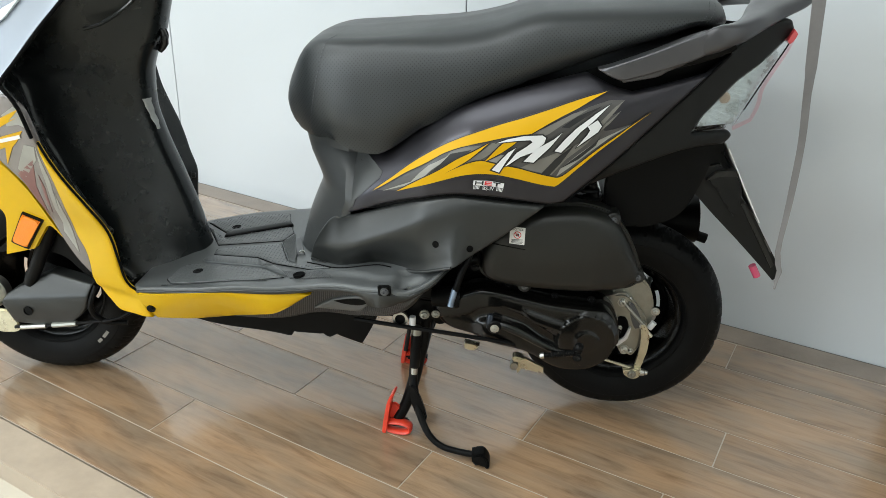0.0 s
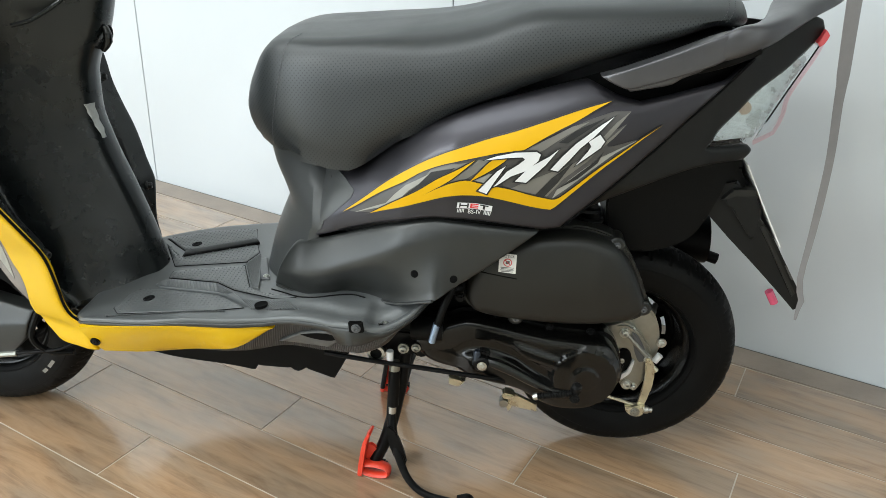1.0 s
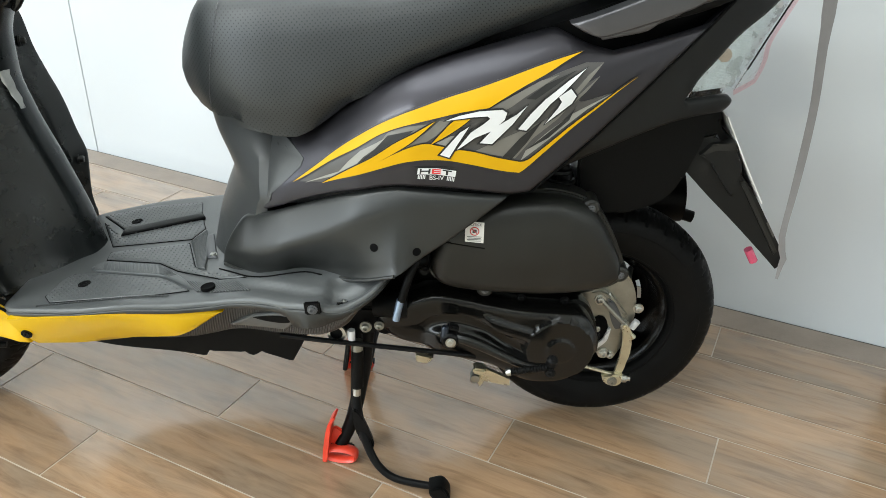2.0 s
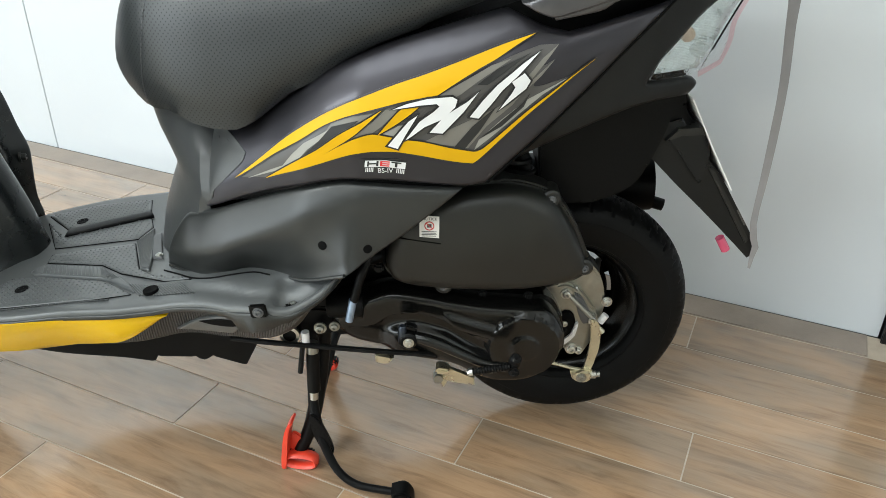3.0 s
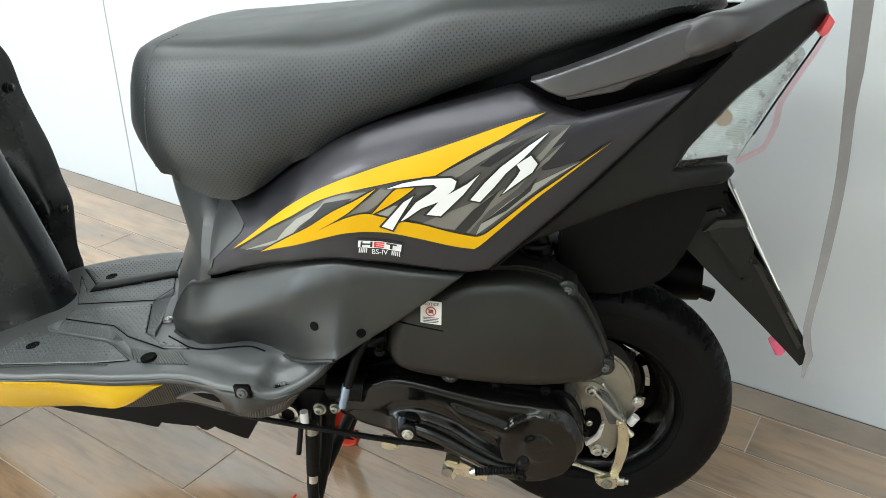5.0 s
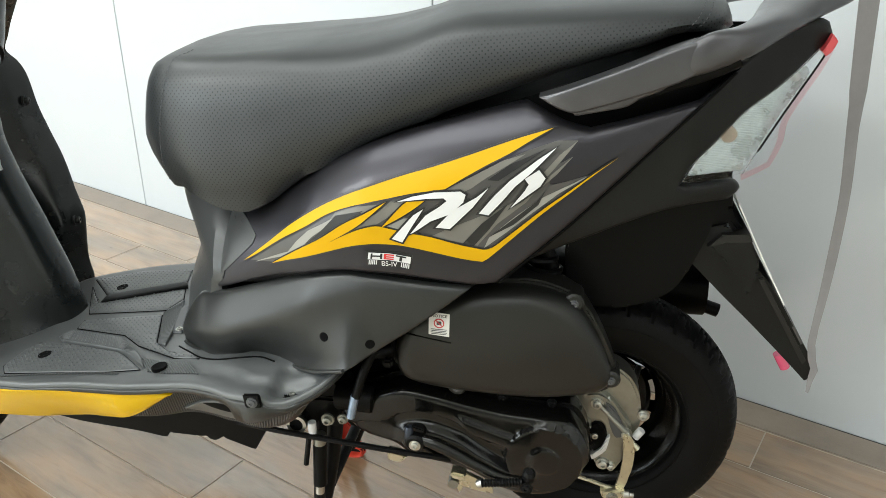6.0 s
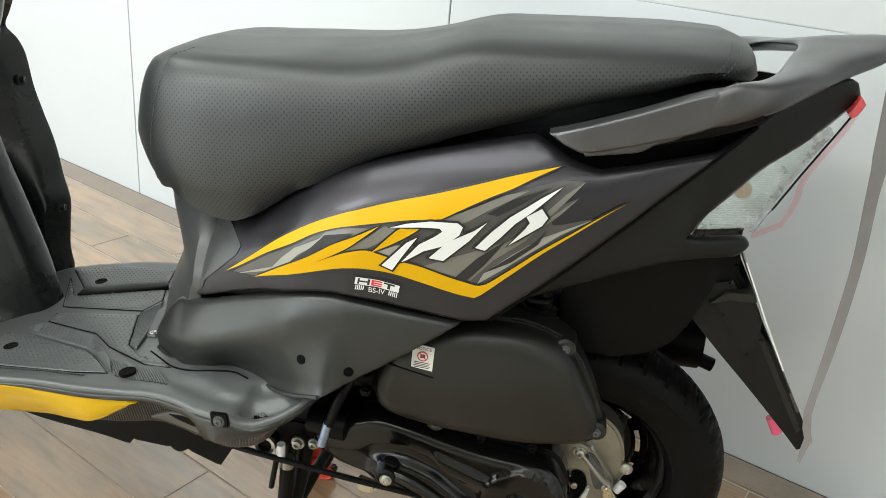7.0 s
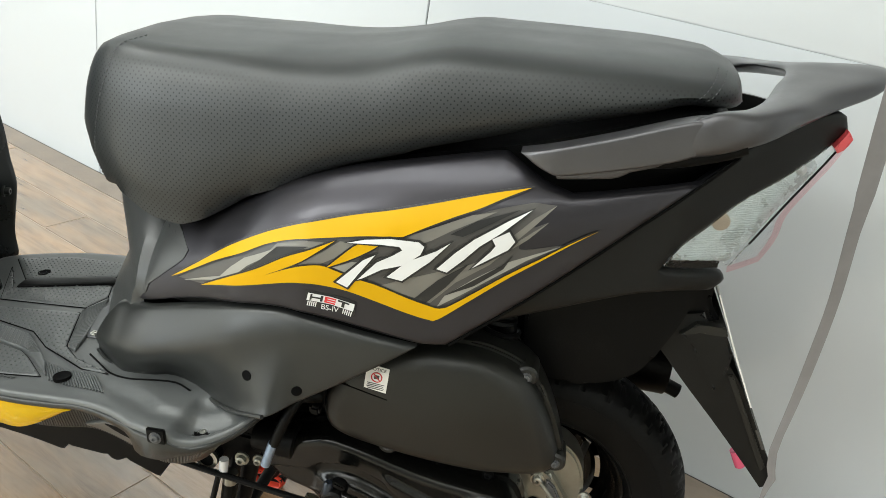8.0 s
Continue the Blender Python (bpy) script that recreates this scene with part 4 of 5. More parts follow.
def wheel(name, centre, label):
    w = part(name, tyre(centre), RUBBER, scooter, label, 30)
    part("rim", disc(centre, (.028, .05, .079, .0855, .0925, .0985, .1015, .104, .108, .111, .113, .120, .124, .127, .1315), (.036, .04, .041, .037, .037, .040, .036, .030, .026, .012, -.016, -.024, -.026, -.034, -.036), 9, 12.5, 23, 3), GLOSS_BLACK, w, "black steel rim with slots", 30)
    part("hub", lathe([(.03, -.03), (.055, -.025), (.058, .03), (.035, .045), (0, .046)], centre, (0, 1, 0), 32), DARK, w)
    return w


REAR, FRONT = (.503, -.006, .2275), (-.722, -.020, .2115)
wheel("rear_wheel", REAR, "black rear tyre on a slotted black rim, just off the floor")
wheel("front_wheel", FRONT, "black front tyre on a black rim")
for a in (-52, -60):
    x, z = REAR[0] + .168 * math.cos(radians(a)), REAR[2] + .168 * math.sin(radians(a))
    part("tyre_mark", block((.012, .0006, .006), Matrix.Translation((x, -.0502, z)) @ Matrix.Rotation(radians(-a + 270), 4, "Y"), 0), PALE_STICKER, bpy.data.objects["rear_wheel"])
for a in (-38, -46):
    x, z = FRONT[0] + .160 * math.cos(radians(a)), FRONT[2] + .160 * math.sin(radians(a))
    part("tyre_mark", block((.020 if a > -40 else .012, .0006, .007), Matrix.Translation((x, FRONT[1] - .0500, z)) @ Matrix.Rotation(radians(-a + 270), 4, "Y"), 0), PALE_STICKER, bpy.data.objects["front_wheel"])

# ---- engine and drive ----
CVT = [(.137, .304), (.160, .318), (.187, .3277), (.219, .3384), (.266, .3336), (.313, .324), (.367, .3155), (.429, .3125), (.4556, .309), (.472, .293), (.486, .262), (.4845, .2304), (.467, .1997), (.436, .178), (.396, .173), (.363, .180), (.3135, .2056), (.256, .217), (.215, .228), (.166, .240), (.142, .2577), (.131, .2815)]


def cvt_y(x, z):
    """The drive case: a proud band sweeping down to a round cover at the tail, a hollow under it and a low lobe along the foot."""
    sweep = table(x, (.13, .198, .219, .251, .298, .338, .378, .42), (.268, .281, .2955, .301, .2895, .2645, .244, .236))
    band = .017 * step(z, sweep - .005, sweep + .005) 
    lobe = .013 * (1 - step(z, sweep - .036, sweep - .020)) * step(x, .20, .235)
    panel = .005 * (1 - step(abs(z - (.288 - .32 * (x - .32))), .007, .014)) * step(x, .296, .312) * (1 - step(x, .374, .392))
    r = math.hypot(x - .4255, z - .2475)
    cover = .024 * (1 - step(r, .0530, .0620)) + .003 * (1 - step(r, .018, .026)) 
    return -.150 - max(band + panel, lobe, cover)


case = part("drive_case", shell(CVT, cvt_y, .08, .0034, .010), GLOSS_BLACK, scooter, "glossy black drive case with oily sheen")
part("case_rim", slab([(x + (.003 if x > .3 else -.003), z + (.004 if z > .29 else -.004)) for x, z in CVT], -.128, -.105, .003), GLOSS_BLACK, case)
for x, z in ((.36, .318), (.43, .316), (.488, .25), (.455, .183), (.36, .186), (.27, .213), (.19, .245), (.27, .336)):
    part("case_bolt", bolt((x, -.13, z), .005, .006), DARK, case)
part("engine_block", slab([(.13, .33), (.20, .375), (.33, .372), (.415, .352), (.435, .30), (.43, .22), (.40, .19), (.30, .21), (.18, .24), (.12, .27)], -.105, .07, .01), DARK, scooter, "dark engine block behind the case")
part("cylinder_cowl", slab([(-.02, .27), (.02, .34), (.14, .35), (.16, .28), (.12, .235), (.02, .225)], -.10, .10, .012), PLASTIC_BLACK, scooter)
part("engine_mount", lathe([(.0, -.205), (.017, -.205), (.019, -.20), (.019, -.12), (.017, -.12)], (.118, .05, .312), (0, 1, 0), 20), DARK, scooter)
part("intake_duct", tube([(.13, -.16, .315), (.16, -.165, .318), (.18, -.165, .318)], .02, 14), PLASTIC_BLACK, scooter)

BOX = [(.223, .44), (.24, .468), (.273, .490), (.305, .505), (.341, .513), (.393, .516), (.438, .504), (.461, .483), (.480, .453), (.497, .418), (.506, .388), (.492, .369), (.462, .361), (.375, .355), (.279, .358), (.234, .367), (.219, .385), (.217, .41)]


def box_y(x, z):
    return -.187 - .013 * math.exp(-((x - .34) ** 2 / .02 + (z - .44) ** 2 / .006)) + .01 * max(0, (x - .42) / .08)


airbox = part("air_filter_box", shell(BOX, box_y, .08, .008, .020), BOX_PLASTIC, scooter, "matte black air filter box with a warning label")
part("box_rim", slab([(x + (x - .36) * .045, z + (z - .435) * .07) for x, z in BOX], -.160, -.135, .003), BOX_PLASTIC, airbox)
for x, z in ((.447, .497), (.503, .388), (.30, .354)):
    lug = part("lug", lathe([(.013, .02), (.013, -.012), (.010, -.015), (0, -.015)], (x, -.155, z), (0, 1, 0), 18), BOX_PLASTIC, airbox)
    part("lug_screw", bolt((x, -.170, z), .0042, .004), SATIN_GREY, lug)
part("box_slit_shade", tube([(x, box_y(x, .446) + .0004, .4475 - .1 * (x - .236)) for x in (.236, .255, .275, .295)], .0011, 6), HOLE_BLACK, airbox)
notice = part("notice_label", shell([(.2655, .4515, 1), (.2925, .4505, 1), (.2925, .482, 1), (.2655, .483, 1)], lambda u, v: box_y(u, v) - .0008, .0008, .012, 0), PAPER, airbox, "small white warning label with a red ring")
lettering("notice_text", "NOTICE", .0056, (.279, box_y(.279, .478) - .0014, .4785), BLACK_STICKER, notice)
ring = [(.279 + .0062 * math.cos(a), box_y(.279, .468) - .0013, .4685 + .0062 * math.sin(a)) for a in np.linspace(0, 2 * math.pi, 25)]
part("notice_ring", tube(ring, .0007, 6, False), RED_STICKER, notice)
part("notice_bar", tube([(.2746, ring[0][1], .4729), (.2834, ring[0][1], .4641)], .0006, 6, False), RED_STICKER, notice)
part("notice_picture", block((.006, .0006, .005), Matrix.Translation((.279, ring[0][1] + .0003, .4685)), 0), GREY_STICKER, notice)
for k, z in enumerate((.460, .4578, .4556, .4534)):
    part("notice_line", block((.021 - .002 * (k % 2), .0005, .0008), Matrix.Translation((.279, box_y(.279, z) - .0012, z)), 0), GREY_STICKER, notice)

# kick starter
kick = part("kick_starter", tube([(.249, -.205, .290), (.27, -.209, .289), (.30, -.212, .279), (.335, -.214, .262), (.370, -.216, .248), (.404, -.217, .246)], [.0075, .0090, .0082, .0074, .0068, .0065], 12), GLOSS_BLACK, scooter, "folding black kick starter lever")
part("boss", lathe([(.0125, .02), (.0135, .0), (.0135, -.010), (.0105, -.013), (0, -.013)], (.249, -.205, .288), (0, 1, 0), 20), DARK, kick)
part("boss_bolt", bolt((.250, -.217, .287), .0055, .005), CHROME, kick)
part("clamp", lathe([(.0, -.015), (.0055, -.015), (.0062, -.012), (.0062, .010), (.0045, .013), (.003, .013), (0, .011)], (.2405, -.210, .299), (.05, 0, 1), 14), STEEL_BLUE, kick, "dark blue steel clamp bolt")
part("clamp_ear", block((.018, .012, .008), Matrix.Translation((.253, -.206, .308)) @ Matrix.Rotation(radians(14), 4, "Y"), .002), DARK, kick)
pivot = part("pivot", lathe([(.0, -.010), (.006, -.010), (.0085, -.007), (.0070, -.003), (.0090, 0), (.0075, .004), (.0085, .008), (.005, .012), (0, .012)], (.4055, -.224, .262), (.1, -.4, 1), 16), DARK, kick)
part("pivot_nut", bolt((.404, -.230, .247), .0058, .005, (-.2, -1, 0)), DARK, kick)
pedal = part("pedal", tube([(.343, -.228, .2440), (.398, -.230, .2560)], .0046, 10, False), RUBBER, kick, "knurled black pedal")
for i in range(13):
    part("knurl", lathe([(.0050, -.0014), (.0062, 0), (.0050, .0014)], Vector((.345, -.228, .2445)).lerp((.394, -.230, .2552), i / 12), (.05, 0, .011), 10), DARK, pedal)
part("pedal_end", lathe([(.0, -.005), (.004, -.005), (.0062, -.002), (.0062, .003), (0, .003)], (.341, -.228, .2435), (1, 0, .2), 12), CHROME, kick)

# rear brake
brake = part("brake_plate", slab([(.470, .335, 1), (.488, .345), (.515, .348), (.542, .330), (.558, .296), (.562, .252), (.550, .226), (.520, .235), (.490, .27)], -.074, -.030, .004), ALUMINIUM, scooter, "cast aluminium drum brake plate with bolts and levers")
part("gear_case", slab([(.425, .296, 1), (.467, .306), (.496, .312), (.512, .305, 1), (.530, .282), (.548, .256), (.552, .236, 1), (.546, .209), (.53, .174, 1), (.504, .181), (.492, .216), (.484, .246), (.457, .263), (.43, .25)], -.088, -.050, .004), ALUMINIUM, brake)
part("case_step", slab([(.508, .297, 1), (.520, .290), (.536, .262), (.540, .246), (.528, .238), (.516, .262)], -.093, -.086, .002), SATIN_GREY, brake)
part("case_web", slab([(.447, .298, 1), (.459, .302, 1), (.490, .262, 1), (.481, .252, 1), (.468, .258, 1)], -.106, -.086, .003), ALUMINIUM, brake)
part("case_rib", tube([(.452, -.104, .297), (.483, -.104, .258)], .004, 8, False), CHROME, brake)
part("case_rib", tube([(.493, -.092, .300), (.545, -.092, .246)], .004, 8, False), ALUMINIUM, brake)
part("recess_shade", slab([(.490, .258), (.504, .262), (.514, .246), (.514, .212), (.500, .206), (.493, .228)], -.0925, -.070, .002), HOLE_BLACK, brake)
part("pale_edge", slab([(.514, .238, 1), (.519, .241, 1), (.515, .216, 1), (.496, .197, 1), (.493, .205, 1), (.508, .220, 1)], -.097, -.084, .002), WHITE_STICKER, brake)
for x, z, r in ((.496, .294, .0085), (.541, .246, .0085), (.565, .271, .008), (.513, .187, .009), (.525, .184, .0065), (.497, .239, .0065), (.462, .285, .005), (.436, .300, .006)):
    part("brake_bolt", bolt((x, -.088 if x < .55 else -.074, z), r * .75, .008), CHROME, brake)
part("capsule", tube([(.556, -.085, .238), (.564, -.085, .252)], .0062, 10, False), WHITE_STICKER, brake)
part("cam_end", tube([(.548, -.092, .236), (.560, -.094, .224)], .005, 10, False), ZINC, brake)
part("brake_arm", slab([(.537, .252), (.549, .248), (.556, .220), (.553, .182), (.545, .150, 1), (.533, .150, 1), (.539, .19), (.540, .220)], -.104, -.098, .002), ZINC, brake, "zinc plated brake lever")
part("arm_end", slab([(.512, .153, 1), (.532, .157), (.547, .158, 1), (.545, .138), (.530, .134), (.516, .142)], -.114, -.098, .003), ZINC, brake)
part("arm_pin", bolt((.530, -.114, .146), .006, .004), ALUMINIUM, brake)
part("adjuster", lathe([(.0, -.006), (.0075, -.006), (.0075, .005), (.005, .007), (.005, .012), (0, .012)], (.550, -.104, .146), (1, 0, 0), 10), CHROME, brake)
part("brake_rod", tube([(.470, -.10, .168), (.490, -.10, .163), (.530, -.104, .154)], .003, 8), ZINC, brake)
part("valve", tube([(.558, -.01, .312), (.550, -.04, .306)], .005, 8, False), CHROME, bpy.data.objects["rear_wheel"])

bracket = part("cable_bracket", slab([(.312, .177, 1), (.352, .158, 1), (.353, .144, 1), (.308, .152, 1), (.302, .138, 1), (.298, .150, 1), (.303, .168)], -.135, -.127, .0015), ZINC, scooter, "yellowish zinc cable bracket")
part("bracket_tab", block((.022, .024, .012), Matrix.Translation((.300, -.132, .176)) @ Matrix.Rotation(radians(10), 4, "Y"), .003), ZINC, bracket)
part("bracket_roller", lathe([(.008, -.012), (.008, .006), (0, .006)], (.293, -.13, .160), (0, 1, 0), 12), ALUMINIUM, bracket)
part("small_bracket", slab([(.192, .203, 1), (.222, .197, 1), (.212, .186, 1), (.193, .189, 1)], -.137, -.120, .002), ZINC, scooter)

# spring, breather pipe, cables
coil = [(.385 + .022 * math.cos(a) + a * .0011, -.10 + .022 * math.sin(a), .56 - a * .0026) for a in np.linspace(0, 2 * math.pi * 9, 200)]
shock = part("shock_absorber", tube(coil, .0042, 6, False), DARK, scooter, "black coil spring shock absorber")
part("damper", tube([(.39, -.10, .60), (.455, -.10, .36)], .012, 12, False), DARK, shock)
part("breather_pipe", tube([(.205, -.20, .455), (.197, -.222, .432), (.186, -.232, .405), (.176, -.236, .370)], .0062, 10), PLASTIC_BLACK, scooter)
part("pipe_end", tube([(.175, -.236, .372), (.168, -.237, .338)], .0058, 10, False), BLUE_GREY, scooter)
part("hose", tube([(.21, -.15, .445), (.212, -.165, .41), (.222, -.17, .385), (.25, -.16, .375)], .004, 8), PLASTIC_BLACK, scooter)
part("hose_clip", block((.014, .012, .012), Matrix.Translation((.207, -.182, .392)), .003), DARK, scooter)
part("pipe_run", tube([(.22, -.155, .402), (.19, -.17, .40), (.168, -.16, .41)], .010, 10), PLASTIC_BLACK, scooter)

# inner mudguard, plate holder
part("inner_mudguard", slab([(.435, .56), (.50, .60), (.60, .655), (.618, .655), (.615, .60), (.60, .545), (.575, .49), (.52, .462), (.45, .468)], -.10, .13, .01), PLASTIC_BLACK, scooter, "black inner mudguard above the wheel")
part("lamp_bracket", slab([(.575, .668), (.618, .672), (.628, .66), (.64, .60), (.655, .575), (.63, .55), (.585, .57), (.55, .60)], -.085, .085, .006), PLASTIC_BLACK, scooter)
FENDER = [(.515, .575), (.593, .566), (.655, .545), (.70, .505), (.74, .447), (.776, .392, 1), (.781, .370, 1), (.770, .362, 1), (.743, .389), (.69, .440), (.639, .487), (.594, .530), (.548, .566)]
rear_guard = part("rear_mudguard", slab(FENDER, -.085, .085, .005), GUARD_PLASTIC, scooter, "long pointed black rear mudguard")
part("guard_rib", slab([(.616, .556, 1), (.629, .573, 1), (.660, .576, 1), (.672, .556, 1), (.679, .543, 1), (.680, .521, 1), (.673, .489, 1), (.655, .512, 1), (.634, .540, 1)], -.094, .094, .003), GUARD_PLASTIC, rear_guard)
part("guard_shelf", slab([(.612, .557, 1), (.628, .5755, 1), (.661, .5785, 1), (.666, .568, 1), (.634, .565, 1)], -.099, .099, .002), BOX_PLASTIC, rear_guard)
part("guard_ridge", slab([(.684, .512, 1), (.690, .514, 1), (.766, .395, 1), (.762, .388, 1)], -.0885, .0885, .0015), BOX_PLASTIC, rear_guard)
part("guard_wedge", slab([(.583, .572, 1), (.634, .588, 1), (.644, .574, 1), (.622, .553, 1), (.60, .556)], -.090, .090, .004), GUARD_PLASTIC, rear_guard)
part("guard_mark", block((.003, .0006, .03), Matrix.Translation((.748, -.0855, .432)) @ Matrix.Rotation(radians(-32), 4, "Y"), 0), GREY_STICKER, rear_guard)
plate = slab([(.640, .618, 1), (.6415, .619, 1), (.683, .545, 1), (.7195, .4835, 1), (.718, .4825, 1), (.6815, .544, 1)], -.10, .10, 0)
for v in plate.verts:
    v.co.x += .02 * (v.co.y + .1)
part("number_plate", plate, PAPER, scooter, "blank white number plate seen edge on")
part("rear_reflector", tube([(.756, .0, .352), (.770, 0, .329)], .0075, 14, False), PINK, scooter, "pink red reflector under the mudguard")
muffler = part("muffler", lathe([(.0, .34), (.028, .34), (.05, .345), (.052, .36), (.052, .02), (.046, 0), (0, 0)], (.30, .125, .385), (.34, 0, .012), 28), PLASTIC_BLACK, scooter, "black exhaust muffler")
part("tail_pipe", tube([(.63, .11, .375), (.685, .105, .36)], .011, 12, False), DARK, muffler)

# ---- footboard ----
def board_half(x):
    return table(x, (-.46, -.43, -.37, -.3, -.2, -.1, 0, .035, .06, .10, .14, .175), (.175, .200, .221, .233, .233, .233, .260, .279, .284, .278, .255, .20))


def board_z(x, y):
    edge = board_half(x) - .030
    k = min(max((edge - abs(y)) / .020, 0), 1)
    rise = table(x, (-.13, -.06, 0, .08, .175), (0, .010, .012, .010, .004)) * k * k * (3 - 2 * k)
    out = board_half(x)
    rise += table(x, (-.105, -.07, -.036, .01, .04, .064, .078, .128, .17), (0, .004, .006, .006, .008, .008, .0, -.006, 0)) * step(-y, out - .055, out - .015)
    rise -= .009 * step(x, .066, .080) * (1 - step(x, .136, .156)) * step(-y, .205, .220) * (1 - step(-y, out - .020, out - .012))
    return .3185 + .15 * (x + .348) + (.32 * max(0, x - .095) if x > .095 else 0) + .009 * step(-y, .185, .225) * (1 - step(x, -.26, -.14)) + rise


near = [(x, -board_half(x)) for x in (-.455, -.43, -.37, -.3, -.2, -.1, -.03, .02, .06, .10, .14, .172)]
CENTRE = -.027
BOARD = [(*near[0], 1)] + near[1:-1] + [(*near[-1], 1)] + [(.172, .15, 1)] + [(x, 2 * CENTRE - y) for x, y in near[-2:0:-1]] + [(near[0][0], 2 * CENTRE - near[0][1], 1)]
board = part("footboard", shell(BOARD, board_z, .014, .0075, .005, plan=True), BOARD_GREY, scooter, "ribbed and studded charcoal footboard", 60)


def raised(name, pts, lift, parent=board, mat=BOARD_GREY):
    return part(name, shell([(*p, 1) for p in pts], lambda u, v: board_z(u, v) + lift, lift, .02, .0025, plan=True), mat, parent)


PADS = ([(-.385, -.124), (-.372, -.104), (-.322, -.110), (-.214, -.144), (-.197, -.155), (-.150, -.195), (-.200, -.200), (-.372, -.192), (-.39, -.17)],
        [(-.339, -.036), (-.202, -.030), (-.164, -.120), (-.132, -.147), (-.062, -.187), (-.108, -.173), (-.190, -.127), (-.233, -.092), (-.335, -.062)],
        [(-.345, -.012), (-.405, .095), (-.35, .024), (-.206, .062), (-.19, .022), (-.203, -.014)],
        [(-.416, .125), (-.352, .056), (-.217, .092), (-.232, .142), (-.33, .15)])
for pts in PADS:
    raised("tread_pad", pts, .003)
    rim = [(*p, board_z(*p) + .0006) for p in pts + pts[:1]]
    part("pad_groove_shade", tube(rim, .0010, 6, False), HOLE_BLACK, board)
raised("ribbed_pad", [(-.349, -.090), (-.331, -.074), (-.229, -.105), (-.183, -.146), (-.162, -.168), (-.146, -.192), (-.195, -.152), (-.214, -.141), (-.322, -.107), (-.335, -.103)], .006)
raised("ribbed_pad", [(-.200, -.028), (-.160, -.122), (-.144, -.131), (-.152, -.093), (-.177, -.008), (-.186, .019), (-.199, -.018)], .005)
raised("dark_bar", [(-.345, .024), (-.348, .050), (-.213, .084), (-.203, .066)], .007, mat=PLASTIC_BLACK)
hatch = raised("hatch", [(-.152, -.093), (-.135, -.094), (-.168, .0), (-.182, -.014)], .004, mat=SATIN_GREY)
part("hatch_screw", bolt((-.1435, -.086, board_z(-.1435, -.086) + .004), .004, .003, (0, 0, 1)), CHROME, hatch)


def in_poly(p, poly):
    c = False
    for (ax, ay), (bx, by) in zip(poly, poly[1:] + poly[:1]):
        if (ay > p[1]) != (by > p[1]) and p[0] < ax + (p[1] - ay) / (by - ay) * (bx - ax):
            c = not c
    return c


studs = []
for i in range(-54, 0):
    for j in range(-26, 20):
        x, y = i * .0078, j * .0078
        hit = [p for p in PADS if in_poly((x, y), [(q[0] * .95 + .05 * sum(a[0] for a in p) / len(p), q[1] * .95 + .05 * sum(a[1] for a in p) / len(p)) for q in p])]
        if hit:
            studs.append((x, y, board_z(x, y) + .003))
bm = bmesh.new()
for x, y, z in studs:
    low = [bm.verts.new((x + .0018 * math.cos(a), y + .0018 * math.sin(a), z - .0005)) for a in (k * math.pi / 3 for k in range(6))]
    top = [bm.verts.new((x + .0011 * math.cos(a), y + .0011 * math.sin(a), z + .0009)) for a in (k * math.pi / 3 for k in range(6))]
    bm.faces.new(top)
    for k in range(6):
        bm.faces.new((low[k], low[(k + 1) % 6], top[(k + 1) % 6], top[k]))
tagged(part("stud", bm, BOARD_GREY, board), kind="stuff")
ribs = []
for i in range(19):
    t = i / 18
    a, b = Vector((-.168, -.161)).lerp((-.078, -.190), t), Vector((-.135, -.200)).lerp((-.050, -.219), t)
    ribs.append(tube([(*a, board_z(*a) + .001), (*b, board_z(*b) + .001)], .0012, 6, False))
for i in range(46):
    t = i / 45
    p, q = [Vector(c) for c in ((-.345, -.087), (-.331, -.076), (-.229, -.107), (-.185, -.147))], [Vector(c) for c in ((-.336, -.101), (-.322, -.106), (-.214, -.139), (-.197, -.150))]
    k = min(int(t * 3), 2)
    a, b = p[k].lerp(p[k + 1], t * 3 - k), q[k].lerp(q[k + 1], t * 3 - k)
    ribs.append(tube([(*a, board_z(*a) + .006), (*b, board_z(*b) + .006)], .0008, 5, False))
for i in range(30):
    t = i / 29
    a, b = Vector((-.199, -.030)).lerp((-.161, -.120), t), Vector((-.183, .008)).lerp((-.146, -.126), t)
    ribs.append(tube([(*a, board_z(*a) + .005), (*b, board_z(*b) + .005)], .0008, 5, False))
for i in range(40):
    x = -.385 + .0052 * i
    ribs.append(tube([(x + .003, -.2035, board_z(x, -.2035) + .0018), (x, -.2075, board_z(x, -.2075) + .0018)], .0012, 5, False))
tagged(part("grip_rib", joined(*ribs), BOARD_GREY, board), kind="stuff")
for x, y, w, sunk in ((-.337, -.144, .010, 0), (-.120, -.194, .011, -.0012), (-.337, .082, .010, 0), (.095, -.250, .010, .0028)):
    part("screw_well", lathe([(w * 1.0, .0), (w * 1.0, .0046), (w * .9, .0048), (w * .85, .0044), (0, .0044)], (x, y, board_z(x, y) - .0005 - sunk), (-.15, 0, 1), 18), HOLE_BLACK, board)
part("well_screw", bolt((.095, -.250, board_z(.095, -.250) - .0005), .0042, .003, (0, 0, 1)), CHROME, board)
corner = (.0565, -.2865, .3855)
part("screw_recess_shade", block((.023, .0050, .021), Matrix.Translation(corner) @ Matrix.Rotation(radians(-6), 4, "Y"), .002), PLASTIC_BLACK, board)
part("corner_bolt", bolt((corner[0], corner[1] - .0024, corner[2] - .001), .0050, .004), SATIN_GREY, board)


